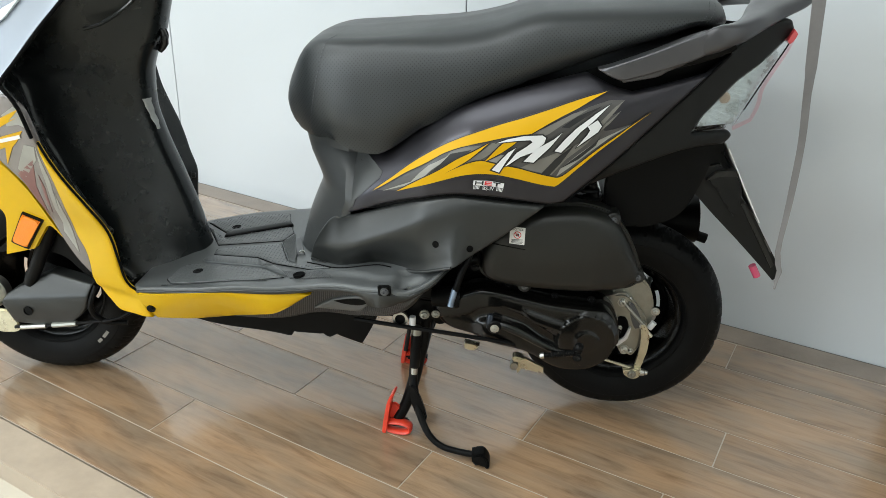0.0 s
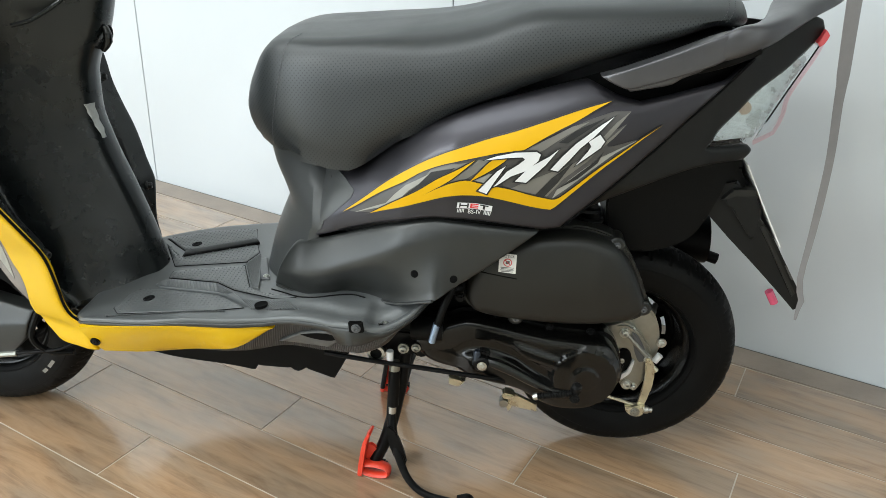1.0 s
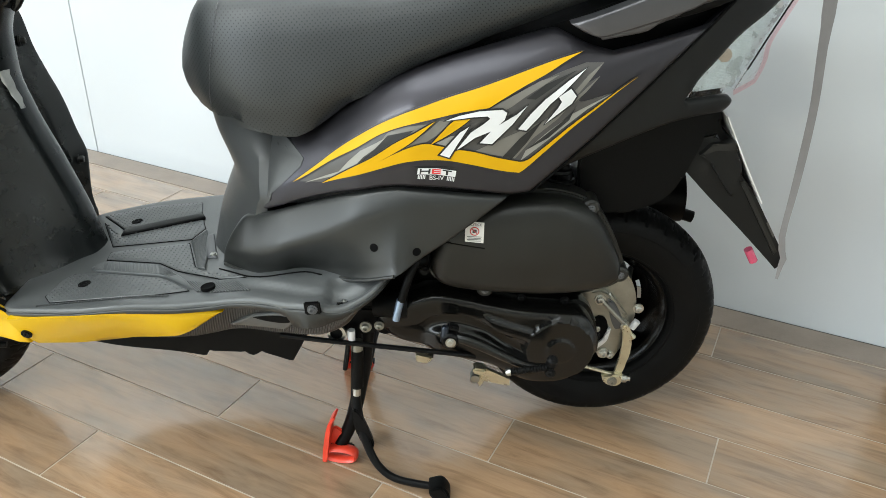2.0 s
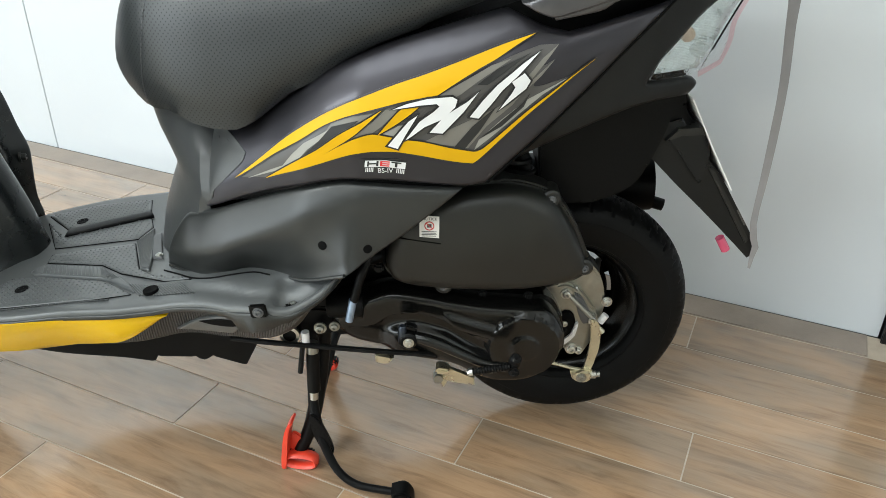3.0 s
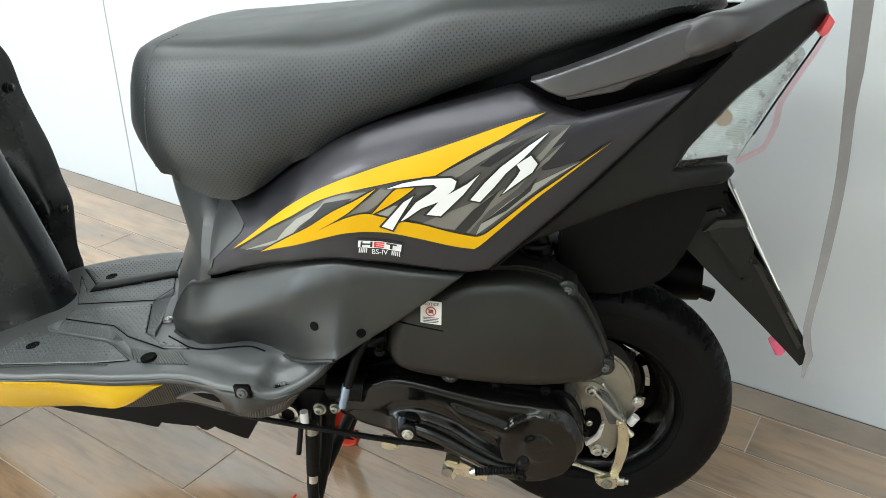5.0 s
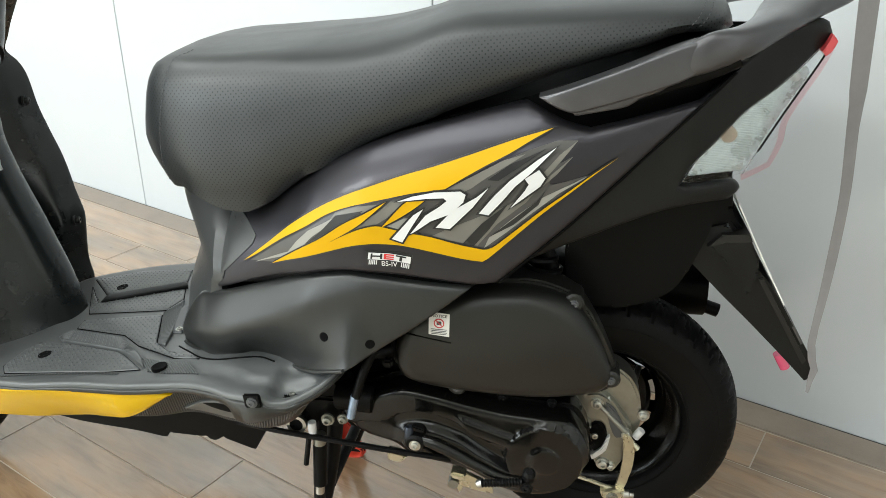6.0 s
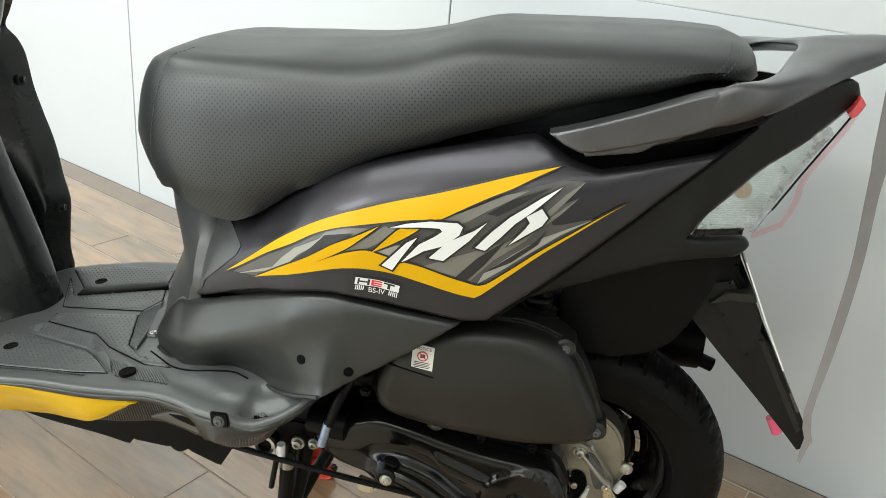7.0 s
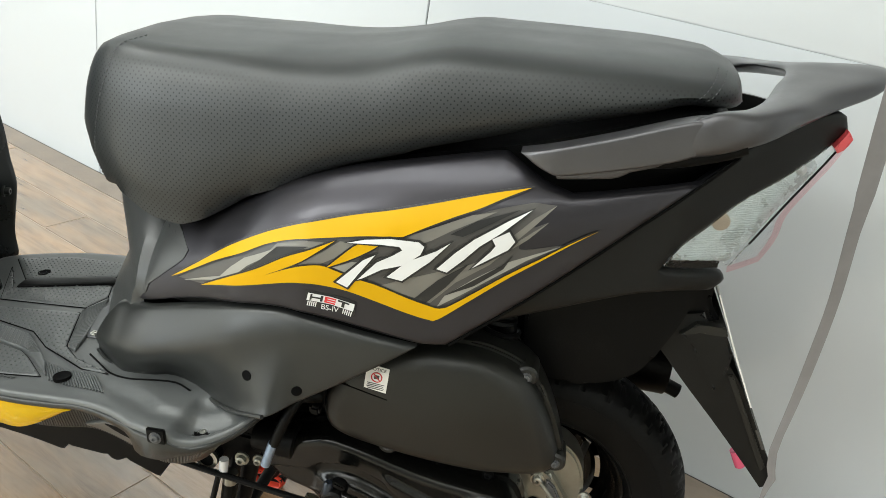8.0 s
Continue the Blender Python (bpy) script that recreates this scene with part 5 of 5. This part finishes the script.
part("board_groove_shade", tube([(x, lower_foot(x)[0] - .018, board_z(x, lower_foot(x)[0] - .018) + .0004) for x in (-.12, -.09, -.06, -.03, 0, .03, .055)], .0013, 6), HOLE_BLACK, board)


rings = []
for x in np.linspace(-.455, .165, 63):
    y, z = -board_half(x), board_z(x, -board_half(x)) - .001
    deep = table(x, (-.455, -.1, -.03, .012, .030, .066, .080, .12, .165), (.012, .013, .014, .018, .036, .034, .020, .013, .012))
    rings.append([(x, y + .014, z - .008), (x, y + .0015, z - .0062), (x, y - .0018, z - .0062), (x, y - .003, z - .008), (x, y - .0025, z - deep), (x, y + .001, z - deep - .002), (x, y + .016, z - deep - .002)])
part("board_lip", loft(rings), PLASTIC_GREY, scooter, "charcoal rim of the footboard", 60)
rings = []
for u in np.linspace(0, 1, 60):
    xt, xb = -.434 + .341 * u, -.408 + .315 * u
    yt, zt = (table(xt, (-.434, -.3, -.2, -.15, -.093), q) for q in ((-.212, -.238, -.2335, -.228, -.2185), (.297, .325, .333, .335, .3315)))
    yb, zb = (table(xb, (-.408, -.356, -.3, -.25, -.2, -.160, -.093), q) for q in ((-.190, -.188, -.189, -.195, -.212, -.222, -.218), (.2385, .240, .248, .260, .275, .2875, .3310)))
    ring = []
    for v in np.linspace(0, 1, 9):
        ring.append((xt + (xb - xt) * v, yt + (yb - yt) * v - .004 * math.sin(math.pi * v) ** .7, zt + (zb - zt) * v))
    rings.append(ring + [(xb, yb + .012, zb), (xt, yt + .012, zt)])
strip = part("side_strip", loft(rings), YELLOW, scooter, "glossy yellow strip along the footboard", 50)
part("strip_hole", lathe([(.0085, 0), (.0085, .002), (.007, .002), (.0065, -.001), (0, -.001)], (-.412, -.2060, .267), (0, -1, -.25), 16), PLASTIC_BLACK, strip)
part("strip_bolt", bolt((-.412, -.2062, .267), .0045, .003), DARK, strip)


def skirt_y(x, z):
    half = table(x, (-.46, -.43, -.37, -.3, -.2, -.1, 0, .035, .06, .10, .14), (.175, .187, .198, .206, .212, .216, .252, .272, .280, .276, .255))
    return -half + .002 + .55 * max(0, board_z(x, -.15) - .02 - z)


SKIRT_TOP = ((-.31, -.26, -.208, -.15, -.116, -.079, -.036, .006, .04, .072, .101, .122), (.262, .272, .286, .306, .334, .352, .360, .364, .367, .372, .375, .376))
SKIRT_LOW = ((-.31, -.26, -.198, -.158, -.105, -.016, .034, .077, .103, .122), (.246, .242, .240, .246, .264, .280, .303, .319, .342, .372))
SKIRT = [(x, float(np.interp(x, *SKIRT_TOP))) for x in np.linspace(-.31, .122, 24)] + [(x, float(np.interp(x, *SKIRT_LOW))) for x in np.linspace(.120, -.31, 24)]
skirt = part("under_cover", shell(SKIRT, skirt_y, .02, .014, .004), PLASTIC_GREY, scooter, "ribbed black cover under the footboard")
ribs = []
for i in range(98):
    x = -.285 + .0042 * i
    z1, z0 = float(np.interp(x, *SKIRT_TOP)) - .003, float(np.interp(x, *SKIRT_LOW)) + .005
    if z1 - z0 < .006:
        continue
    zs = np.linspace(z0, z1, 4)
    ribs.append(tube([(x - .006 + .012 * k / 3, skirt_y(x, z) - .0012, z) for k, z in enumerate(zs)], .0013, 5, False))
tagged(part("cover_rib", joined(*ribs), SATIN_GREY, skirt), kind="stuff")
scoop = part("side_scoop", shell([(-.095, .287, 1), (-.067, .310), (-.045, .326), (-.002, .347), (.036, .357, 1), (.019, .331), (.001, .306, 1), (-.055, .291)], lambda u, v: skirt_y(u, v) - .009 + .10 * max(0, v - .306), .014, .008, .004), BOARD_GREY, skirt)
part("scoop_mouth_shade", shell([(-.050, .320, 1), (-.02, .335), (.004, .343), (.024, .345, 1), (.004, .327), (-.029, .319)], lambda u, v: skirt_y(u, v) - .0100 + .10 * max(0, v - .306), .003, .01, 0), HOLE_BLACK, scoop)
part("belly_pan", slab([(-.46, .27, 1), (-.40, .235), (-.31, .212), (-.205, .203), (-.155, .196, 1), (-.149, .206, 1), (-.09, .206, 1), (-.077, .199, 1), (-.062, .208, 1), (-.011, .191, 1), (.008, .228, 1), (.03, .28, 1), (.0, .31), (-.3, .28)], -.15, .15, .006), PLASTIC_BLACK, scooter, "black belly pan")

# ---- front apron ----
RIDGE = ((.28, .318, .382, .468, .562, .62, .675, .72, .752, .815, .87), (-.352, -.366, -.381, -.408, -.440, -.452, -.450, -.436, -.418, -.399, -.38))
RIM = ((.277, .291, .336, .405, .46, .519, .558, .603, .661, .683, .701, .73, .78, .836, .87), (-.44, -.466, -.479, -.481, -.503, -.523, -.54, -.556, -.567, -.578, -.593, -.574, -.536, -.489, -.46))
WING = ((.28, .41, .5, .6, .68, .76, .86), (.186, .203, .228, .252, .26, .235, .2))


def apron_y(x, z):
    """The apron's flank, ahead of the leg shield's rim."""
    return -table(z, *WING) - .001 + .35 * max(0, table(z, *RIM) - x)


def even(points, n):
    """n + 1 places at even steps along a line."""
    at = np.cumsum([0] + [(Vector(q) - Vector(p)).length for p, q in zip(points, points[1:])])
    return [tuple(float(np.interp(at[-1] * k / n, at, [p[c] for p in points])) for c in range(2)) for k in range(n + 1)]


rings = []
for z in np.linspace(.285, .868, 90):
    rg, rim, w = (table(z, *t) for t in (RIDGE, RIM, WING))
    rim = min(rim, -.468 if z < .33 else rim)
    bulge = table(z, (.285, .36, .5, .68, .75, .87), (.112, .104, .095, .088, .08, .075))
    val = min(rg, rim) - table(z, (.285, .33, .45, .7, .87), (.012, .045, .075, .085, .07))
    half = [(rg, 0), (rg - .002, .016), (rg - .008, .030), (rg - .024, .042), (rg * .6 + val * .4, bulge * .72), (rg * .25 + val * .75, bulge), (val - .002, bulge + .014), (val + .006, bulge + .028, 1), (rim - .022, w - .052, 1), (rim - .018, w - .046, 1), (rim - .002, w - .014, 1), (rim, w - .009, 1), (rim - .003, w - .005, 1), (rim - .010, w - .008, 1)]
    pts = even([(p.x, p.y) for p in curve(half, False, .006)], 70)
    far = table(z, (.285, .36, .45, .6, .7), (.012, .018, .022, .008, 0))
    outer = [(x, -y, z) for x, y in reversed(pts)] + [(x + far * step(y, bulge + .02, w - .05), y, z) for x, y in pts[1:]]
    rings.append(outer + [(rim - .016 + far, w - .016, z), (val - .014, bulge + .034, z), (val - .014, -bulge - .034, z), (rim - .016, -w + .016, z)])
leg_shield = part("leg_shield", loft(rings), SHIELD, scooter, "deep black inner leg shield with a bulging spine", 50)
for x, y, z in ((-.492, -.174, .411), (-.569, -.224, .622), (-.470, .174, .405), (-.560, .224, .615)):
    part("shield_bolt", bolt((x - .003, y, z), .0066, .012, (.95, -.3 if y < 0 else .3, 0)), PLASTIC_GREY, leg_shield)
rings = []
for k in range(9):
    z = .632 - .062 * k / 8
    y0, y1 = -.034 + .012 * k / 8, -.018 + .007 * k / 8 - .004 * max(0, k - 6) / 2
    row = []
    for q in range(6):
        y = y0 + (y1 - y0) * q / 5
        off = float(np.interp(abs(y), (0, .016, .030, .042), (0, .002, .008, .024)))
        row.append((table(z, *RIDGE) - off + .0045 + .0012 * math.sin(k * 2.1 + q * 1.7), y, z))
    rings.append(row + [(x - .0008, y, z) for x, y, z in reversed(row)])
part("caution_label", loft(rings), FOIL, leg_shield, "crumpled silvery caution label", 60)
hook_cup = part("hook_cup", lathe([(.0, -.003), (.020, -.003), (.024, .002), (.022, .005), (.014, .0), (0, -.002)], (-.428, -.006, .745), (.86, -.42, -.28), 20), PLASTIC_BLACK, leg_shield)
part("bag_hook", tube([(-.425, -.008, .764), (-.414, -.012, .757), (-.412, -.013, .738), (-.424, -.012, .722)], [.005, .0075, .0075, .005], 10), GLOSS_BLACK, leg_shield, "black folding bag hook")

part("shield_trim", tube([(table(z, *RIM) + .001, -table(z, *WING) - .002, z) for z in (.612, .64, .665, .685, .700, .715, .735, .76, .79, .82, .85, .868)], .0034, 8), HOLE_BLACK, leg_shield)
part("glove_ledge", tube([(table(z, *RIDGE) - .030 - k * .02, -.050 - k * .013, z) for k, z in enumerate((.845, .812, .792, .778, .772))], .0035, 8), SHIELD, leg_shield)
part("apron_core", slab([(-.50, .26), (-.50, .32), (-.55, .45), (-.62, .60), (-.66, .70), (-.72, .66), (-.70, .45), (-.60, .30)], -.06, .06, .02), DARK, scooter)
YELLOW_APRON = [(-0.5518, 0.6043, 1), (-0.5414, 0.5707), (-0.5261, 0.5298), (-0.5008, 0.4779), (-0.4786, 0.4252), (-0.4723, 0.3982), (-0.4711, 0.3632), (-0.4677, 0.3254), (-0.4586, 0.3029), (-0.4387, 0.2888), (-0.4339, 0.2839, 1), (-0.4308, 0.2577), (-0.421, 0.2357, 1), (-0.4585, 0.2366), (-0.4948, 0.2367), (-0.5148, 0.2518), (-0.5382, 0.2777), (-0.5447, 0.3071, 1), (-0.5412, 0.3403), (-0.5441, 0.3691), (-0.5563, 0.4094), (-0.5529, 0.4888), (-0.5511, 0.5455)]
part("apron_side", shell(YELLOW_APRON, lambda u, v: apron_y(u, v) - .002, .012, .010, .004, grain=.004), YELLOW, scooter, "glossy yellow lower apron", 50)
part("apron_seam", tube([(x + .0025, apron_y(x, z) + .001, z) for x, z in ((-.5518, .6043), (-.5414, .5707), (-.5261, .5298), (-.5008, .4779), (-.4786, .4252), (-.4711, .3632), (-.4677, .3254), (-.4586, .3029), (-.4387, .2888))], .0024, 6), HOLE_BLACK, scooter)
GREY_APRON = [(-0.5925, 0.6855, 1), (-0.5711, 0.6705), (-0.5606, 0.6526), (-0.5528, 0.6043), (-0.5511, 0.5455), (-0.5529, 0.4888), (-0.5563, 0.4094), (-0.5441, 0.3691), (-0.5412, 0.3403), (-0.5457, 0.3082, 1), (-0.5743, 0.3383), (-0.5978, 0.3776), (-0.6147, 0.4258), (-0.629, 0.4868), (-0.6679, 0.5396, 1), (-0.6905, 0.5949), (-0.6443, 0.6658)]
grey_apron = part("apron_front", shell(GREY_APRON, lambda u, v: apron_y(u, v) + .002, .012, .012, .004, grain=.005), WARM_GREY, scooter, "warm grey front apron with pale and yellow flashes", 50)
for pts, mat in (([(-0.6138, 0.6448, 1), (-0.5797, 0.6652), (-0.5606, 0.6526), (-0.5558, 0.6258, 1), (-0.5799, 0.6326), (-0.6092, 0.6248)], PALE_STICKER), ([(-0.6578, 0.6201, 1), (-0.5657, 0.6641, 1), (-0.6021, 0.6353), (-0.5739, 0.648, 1), (-0.632, 0.6179), (-0.6679, 0.5988, 1)], YELLOW_STICKER), ([(-0.6744, 0.5864, 1), (-0.5753, 0.622, 1), (-0.5973, 0.5979), (-0.615, 0.5835), (-0.6506, 0.5407, 1), (-0.6329, 0.5802), (-0.6945, 0.5529, 1)], YELLOW_STICKER),
                 ([(-0.5836, 0.5938, 1), (-0.5603, 0.5936), (-0.569, 0.5657), (-0.6184, 0.5185), (-0.6292, 0.5351, 1)], PALE_STICKER), ([(-0.5575, 0.5941, 1), (-0.5596, 0.5276), (-0.5825, 0.4134, 1), (-0.5847, 0.4545), (-0.568, 0.548)], PALE_STICKER),
                 ([(-0.6361, 0.5236, 1), (-0.5778, 0.564), (-0.6038, 0.5027), (-0.6085, 0.4372, 1), (-0.6233, 0.4723)], MAROON), ([(-0.5836, 0.5299, 1), (-0.583, 0.5011), (-0.597, 0.4401, 1), (-0.5946, 0.479)], MAROON), ([(-0.5644, 0.4926, 1), (-0.5657, 0.4314), (-0.5625, 0.3543, 1), (-0.5878, 0.3993)], PALE_STICKER)):
    part("flash", shell([(*p[:2], 1) for p in pts], lambda u, v: apron_y(u, v) + (.0012 if mat != YELLOW_STICKER else .0006), .001, .012, 0), mat, grey_apron)
part("flash_text_bar", shell([(-.64, .588, 1), (-.585, .606, 1), (-.585, .613, 1), (-.64, .595, 1)], lambda u, v: apron_y(u, v), .001, .03, 0), WHITE_STICKER, grey_apron)
part("apron_wing", shell([(-.492, .837, 1), (-.54, .782), (-.594, .708, 1), (-.72, .66), (-.72, .80), (-.64, .85), (-.56, .89), (-.46, .87, 1)], lambda u, v: apron_y(u, v) + .004, .012, .014, .006), SILVER_BLUE, scooter, "silver blue upper front fairing")
part("headlamp", shell([(-.66, .79, 1), (-.575, .835, 1), (-.605, .80, 1), (-.68, .75, 1)], lambda u, v: apron_y(u, v) - .004, .012, .012, .004), REFLECTOR, scooter, "clear sliver of the headlamp")
part("front_cowl", shell([(-.68, .815, 1), (-.61, .85, 1), (-.64, .87, 1), (-.70, .85, 1)], lambda u, v: apron_y(u, v) - .002, .012, .012, .004), YELLOW, scooter, "yellow edge of the front cowl")

# ---- front mudguard, fork ----
guard = part("front_mudguard", slab([(-.83, .50), (-.760, .520), (-.7272, .5092), (-0.6802, 0.4563), (-0.6496, 0.4022), (-0.6225, 0.3562, 1), (-0.6495, 0.3839), (-0.6686, 0.364), (-0.6905, 0.3311, 1), (-0.7544, 0.3136, 1), (-0.7463, 0.3521), (-0.7395, 0.3958), (-0.7476, 0.4135), (-.762, .425), (-.84, .43)], -.112, .10, .012), YELLOW, scooter, "angular yellow front mudguard")
part("orange_reflector", slab([(-.6989, .4068, 1), (-.6640, .3935, 1), (-.7025, .3360, 1), (-.7310, .3475, 1)], -.121, -.110, .003), ORANGE, guard, "rectangular orange side reflector")
part("reflector_frame", slab([(-.7000, .4115, 1), (-.6590, .3960, 1), (-.7020, .3300, 1), (-.7365, .3440, 1)], -.117, -.108, .002), PLASTIC_BLACK, guard)
part("wheel_arch", slab([(-.80, .30), (-.72, .36), (-.64, .36), (-.585, .30), (-.56, .25), (-.60, .25), (-.66, .30), (-.74, .31)], -.075, .07, .01), PLASTIC_BLACK, scooter)
part("fork_leg", tube([(-.64, -.085, .42), (-.735, -.085, .235)], .014, 14, False), DARK, scooter, "black fork leg")
cover = shell([(-.792, .198, 1), (-.770, .222), (-.690, .262, 1), (-.590, .250, 1), (-.612, .19), (-.672, .147), (-.776, .146, 1)], lambda u, v: -.112 + .75 * max(0, v - .205 - .12 * (u + .79)) + .2 * max(0, .19 - v), .03, .010, .004)
link = part("fork_cover", cover, PLASTIC_GREY, scooter, "charcoal fork link cover")
part("cover_hole", lathe([(.0105, 0), (.0105, .002), (.009, .002), (.0085, -.001), (0, -.001)], (-.734, -.112, .183), (0, -1, 0), 16), PLASTIC_BLACK, link)
part("front_brake_plate", lathe([(.036, 0), (.036, -.02), (.028, -.026), (.015, -.026), (.014, -.034), (0, -.034)], (-.838, -.055, .200), (0, 1, 0), 32), ALUMINIUM, scooter, "cast aluminium front brake plate")
part("front_brake_arm", slab([(-.83, .165), (-.792, .17), (-.772, .135), (-.785, .118), (-.83, .12)], -.098, -.09, .003), ZINC, scooter)
part("front_cable", tube([(-.78, -.10, .133), (-.70, -.105, .146), (-.62, -.105, .160), (-.54, -.10, .176), (-.49, -.08, .21)], .0036, 8), DARK, scooter)
part("cable_sleeve", tube([(-.765, -.101, .1345), (-.705, -.105, .145)], .0055, 10, False), CHROME, scooter)
part("cable_nut", tube([(-.690, -.105, .148), (-.635, -.105, .157)], .0062, 8, False), ALUMINIUM, scooter)
part("front_hose", tube([(-.58, -.10, .25), (-.595, -.11, .20), (-.575, -.10, .165), (-.53, -.09, .16)], .006, 8), PLASTIC_BLACK, scooter)

# ---- stands ----
side_stand = part("side_stand", tube([(.098, -.150, .275), (.098, -.165, .20), (.096, -.178, .145), (.104, -.194, .10), (.122, -.212, .055), (.140, -.224, .032), (.165, -.234, .020), (.20, -.241, .017), (.232, -.246, .017)], [.0085, .0085, .0085, .0085, .0085, .0072, .0066, .0064, .0064], 12), DARK, scooter, "black steel side stand folded out")
part("stand_foot", slab([(.222, .028, 1), (.243, .034), (.256, .018), (.258, .001, 1), (.243, .004), (.226, .010, 1)], -.266, -.234, .004), RUBBER, side_stand)
part("web", slab([(.092, .135), (.108, .125), (.128, .065), (.115, .055), (.100, .085)], -.205, -.199, .002), DARK, side_stand)
part("spring_sleeve", tube([(.100, -.172, .235), (.0985, -.178, .165)], .0102, 14, False), RUBBER, side_stand, "black sleeve over the return spring")
part("spring_hook", tube([(.100, -.172, .252), (.1, -.173, .236)], .0098, 12, False), ALUMINIUM, side_stand)
part("spring_hook", tube([(.0985, -.178, .168), (.0975, -.180, .150)], .007, 10, False), CHROME, side_stand)
part("pivot_bolt", bolt((.115, -.172, .281), .0065, .010), ALUMINIUM, scooter)
part("pivot_bolt", bolt((.136, -.168, .281), .0055, .008), ALUMINIUM, scooter)
part("spacer", lathe([(.006, -.01), (.006, .01)], (.093, -.18, .268), (0, 0, 1), 12), WHITE_STICKER, scooter)
part("stand_bracket", slab([(.07, .30), (.13, .305), (.14, .27), (.11, .255), (.075, .265)], -.160, -.14, .004), DARK, scooter)
part("frame_lug", lathe([(.015, -.02), (.015, .015), (.010, .02), (0, .02)], (.069, -.155, .270), (0, 1, 0), 20), DARK, scooter)
part("lug_ring", lathe([(.010, -.004), (.015, -.004), (.015, .004), (.010, .004)], (.069, -.176, .270), (0, 1, 0), 20, False), CHROME, scooter)
part("brake_cable", tube([(-.02, -.18, .264), (.05, -.185, .260), (.147, -.185, .252), (.212, -.18, .243), (.265, -.17, .232), (.31, -.15, .212)], .0042, 8), DARK, scooter)
main = part("main_stand", tube([(.112, -.13, .25), (.104, -.140, .17), (.086, -.155, .08), (.063, -.165, .022)], [.013, .012, .012, .011], 12), DARK, scooter, "black steel main stand on both feet")
part("stand_leg", tube([(.14, .07, .25), (.12, .072, .17), (.09, .078, .08), (.07, .085, .022)], [.013, .012, .012, .011], 12), DARK, main)
part("cross_tube", tube([(.14, -.12, .245), (.14, .08, .245)], .014, 12, False), DARK, main)
part("cross_tube", tube([(.10, -.137, .13), (.105, .075, .13)], .009, 12, False), DARK, main)
part("toe", block((.05, .02, .014), Matrix.Translation((.063, -.168, .022)), .004), DARK, main)
part("toe", block((.05, .02, .014), Matrix.Translation((.072, .086, .022)), .004), DARK, main)
part("stand_lever", tube([(.088, -.182, .256), (.081, -.184, .204)], .004, 8, False), DARK, main)


# ---- red wedges under the stand's feet ----
def wedge(x, y, turn):
    w = thing("stand_clamp", "red plastic clamp locked round the stand's foot", "clamp", "clamps on the stand", (x, y, 0))
    loop = [(.036 * math.cos(a) * (1 if math.cos(a) < 0 else .85), 0, .0165 + .0125 * math.copysign(abs(math.sin(a)) ** .7, math.sin(a))) for a in np.linspace(0, 2 * math.pi, 33)]
    part("clamp_loop", tube(loop, .0055, 8, False, squash=2.6), RED_PLASTIC, w)
    part("upright", slab([(-.040, .004, 1), (-.030, .004, 1), (-.018, .085), (-.008, .108), (-.012, .110), (-.026, .088), (-.036, .04)], -.018, .018, .002), RED_PLASTIC, w)
    part("back_plate", slab([(-.03, .03), (.0, .028), (.004, .055), (-.018, .07)], .010, .018, .003), RED_PLASTIC, w)
    w.rotation_euler.z = turn
    w.scale = (.80, .80, .94)
    return w


wedge(.068, -.175, radians(-6))
wedge(.068, .088, radians(-6))

# ---- ribbon hanging to the mudguard's tip ----
def ribbon_strip(points, width, twist):
    rings = []
    path = line3(points, .02)
    n = len(path)
    for i, p in enumerate(path):
        a = twist(i / (n - 1))
        q = Vector((math.cos(a), math.sin(a), 0)) * width(i / (n - 1)) / 2
        o = Vector((-math.sin(a), math.cos(a), 0)) * .0004
        rings.append([p - q - o, p + q - o, p + q + o, p - q + o])
    return loft(rings)


part_r = part("ribbon", ribbon_strip([(.776, -.088, .345), (.776, -.089, .366), (.7775, -.09, .384), (.772, -.09, .398), (.7665, -.09, .423), (.766, -.09, .4486), (.767, -.09, .50), (.7665, -.09, .572), (.764, -.09, .64), (.7555, -.09, .72), (.7535, -.09, .748), (.748, -.09, .803), (.742, -.09, .864), (.73, -.09, 1.0), (.70, -.09, 1.5), (.66, -.09, 2.9)],
              lambda t: float(np.interp(t, (0, .01, .02, .04, .09, .155, .158, .21, .3, 1), (.004, .008, .011, .009, .013, .016, .021, .025, .026, .026))), lambda t: .25 - .9 * max(0, 1 - t * 9)), RIBBON)
tagged(part_r, "long greyish pink satin ribbon hanging to the mudguard's tip", "ribbon")

# ---- floor planks, one by one ----
OFFSETS = {-1: -.699, 0: -.2966, 1: -.5613, 2: -.1312, 3: .362, 4: -.07, 5: .30, 6: -.32, 7: .6596}
for k in range(-1, 8):
    d = OFFSETS[k] - LENGTH * 7
    while d < 4.1:
        d0, d1 = max(d, -4.15), min(d + LENGTH, 4.15)
        if d1 - d0 > .02:
            m = Matrix.Translation(room((d0 + d1) / 2, SEAM + (k + .5) * ROW, -.006)) @ Matrix.Rotation(TURN, 4, "Z")
            part("plank", block((d1 - d0 - .0026, ROW - .0026, .012), m, .0006), PLANK, floor)
        d += LENGTH
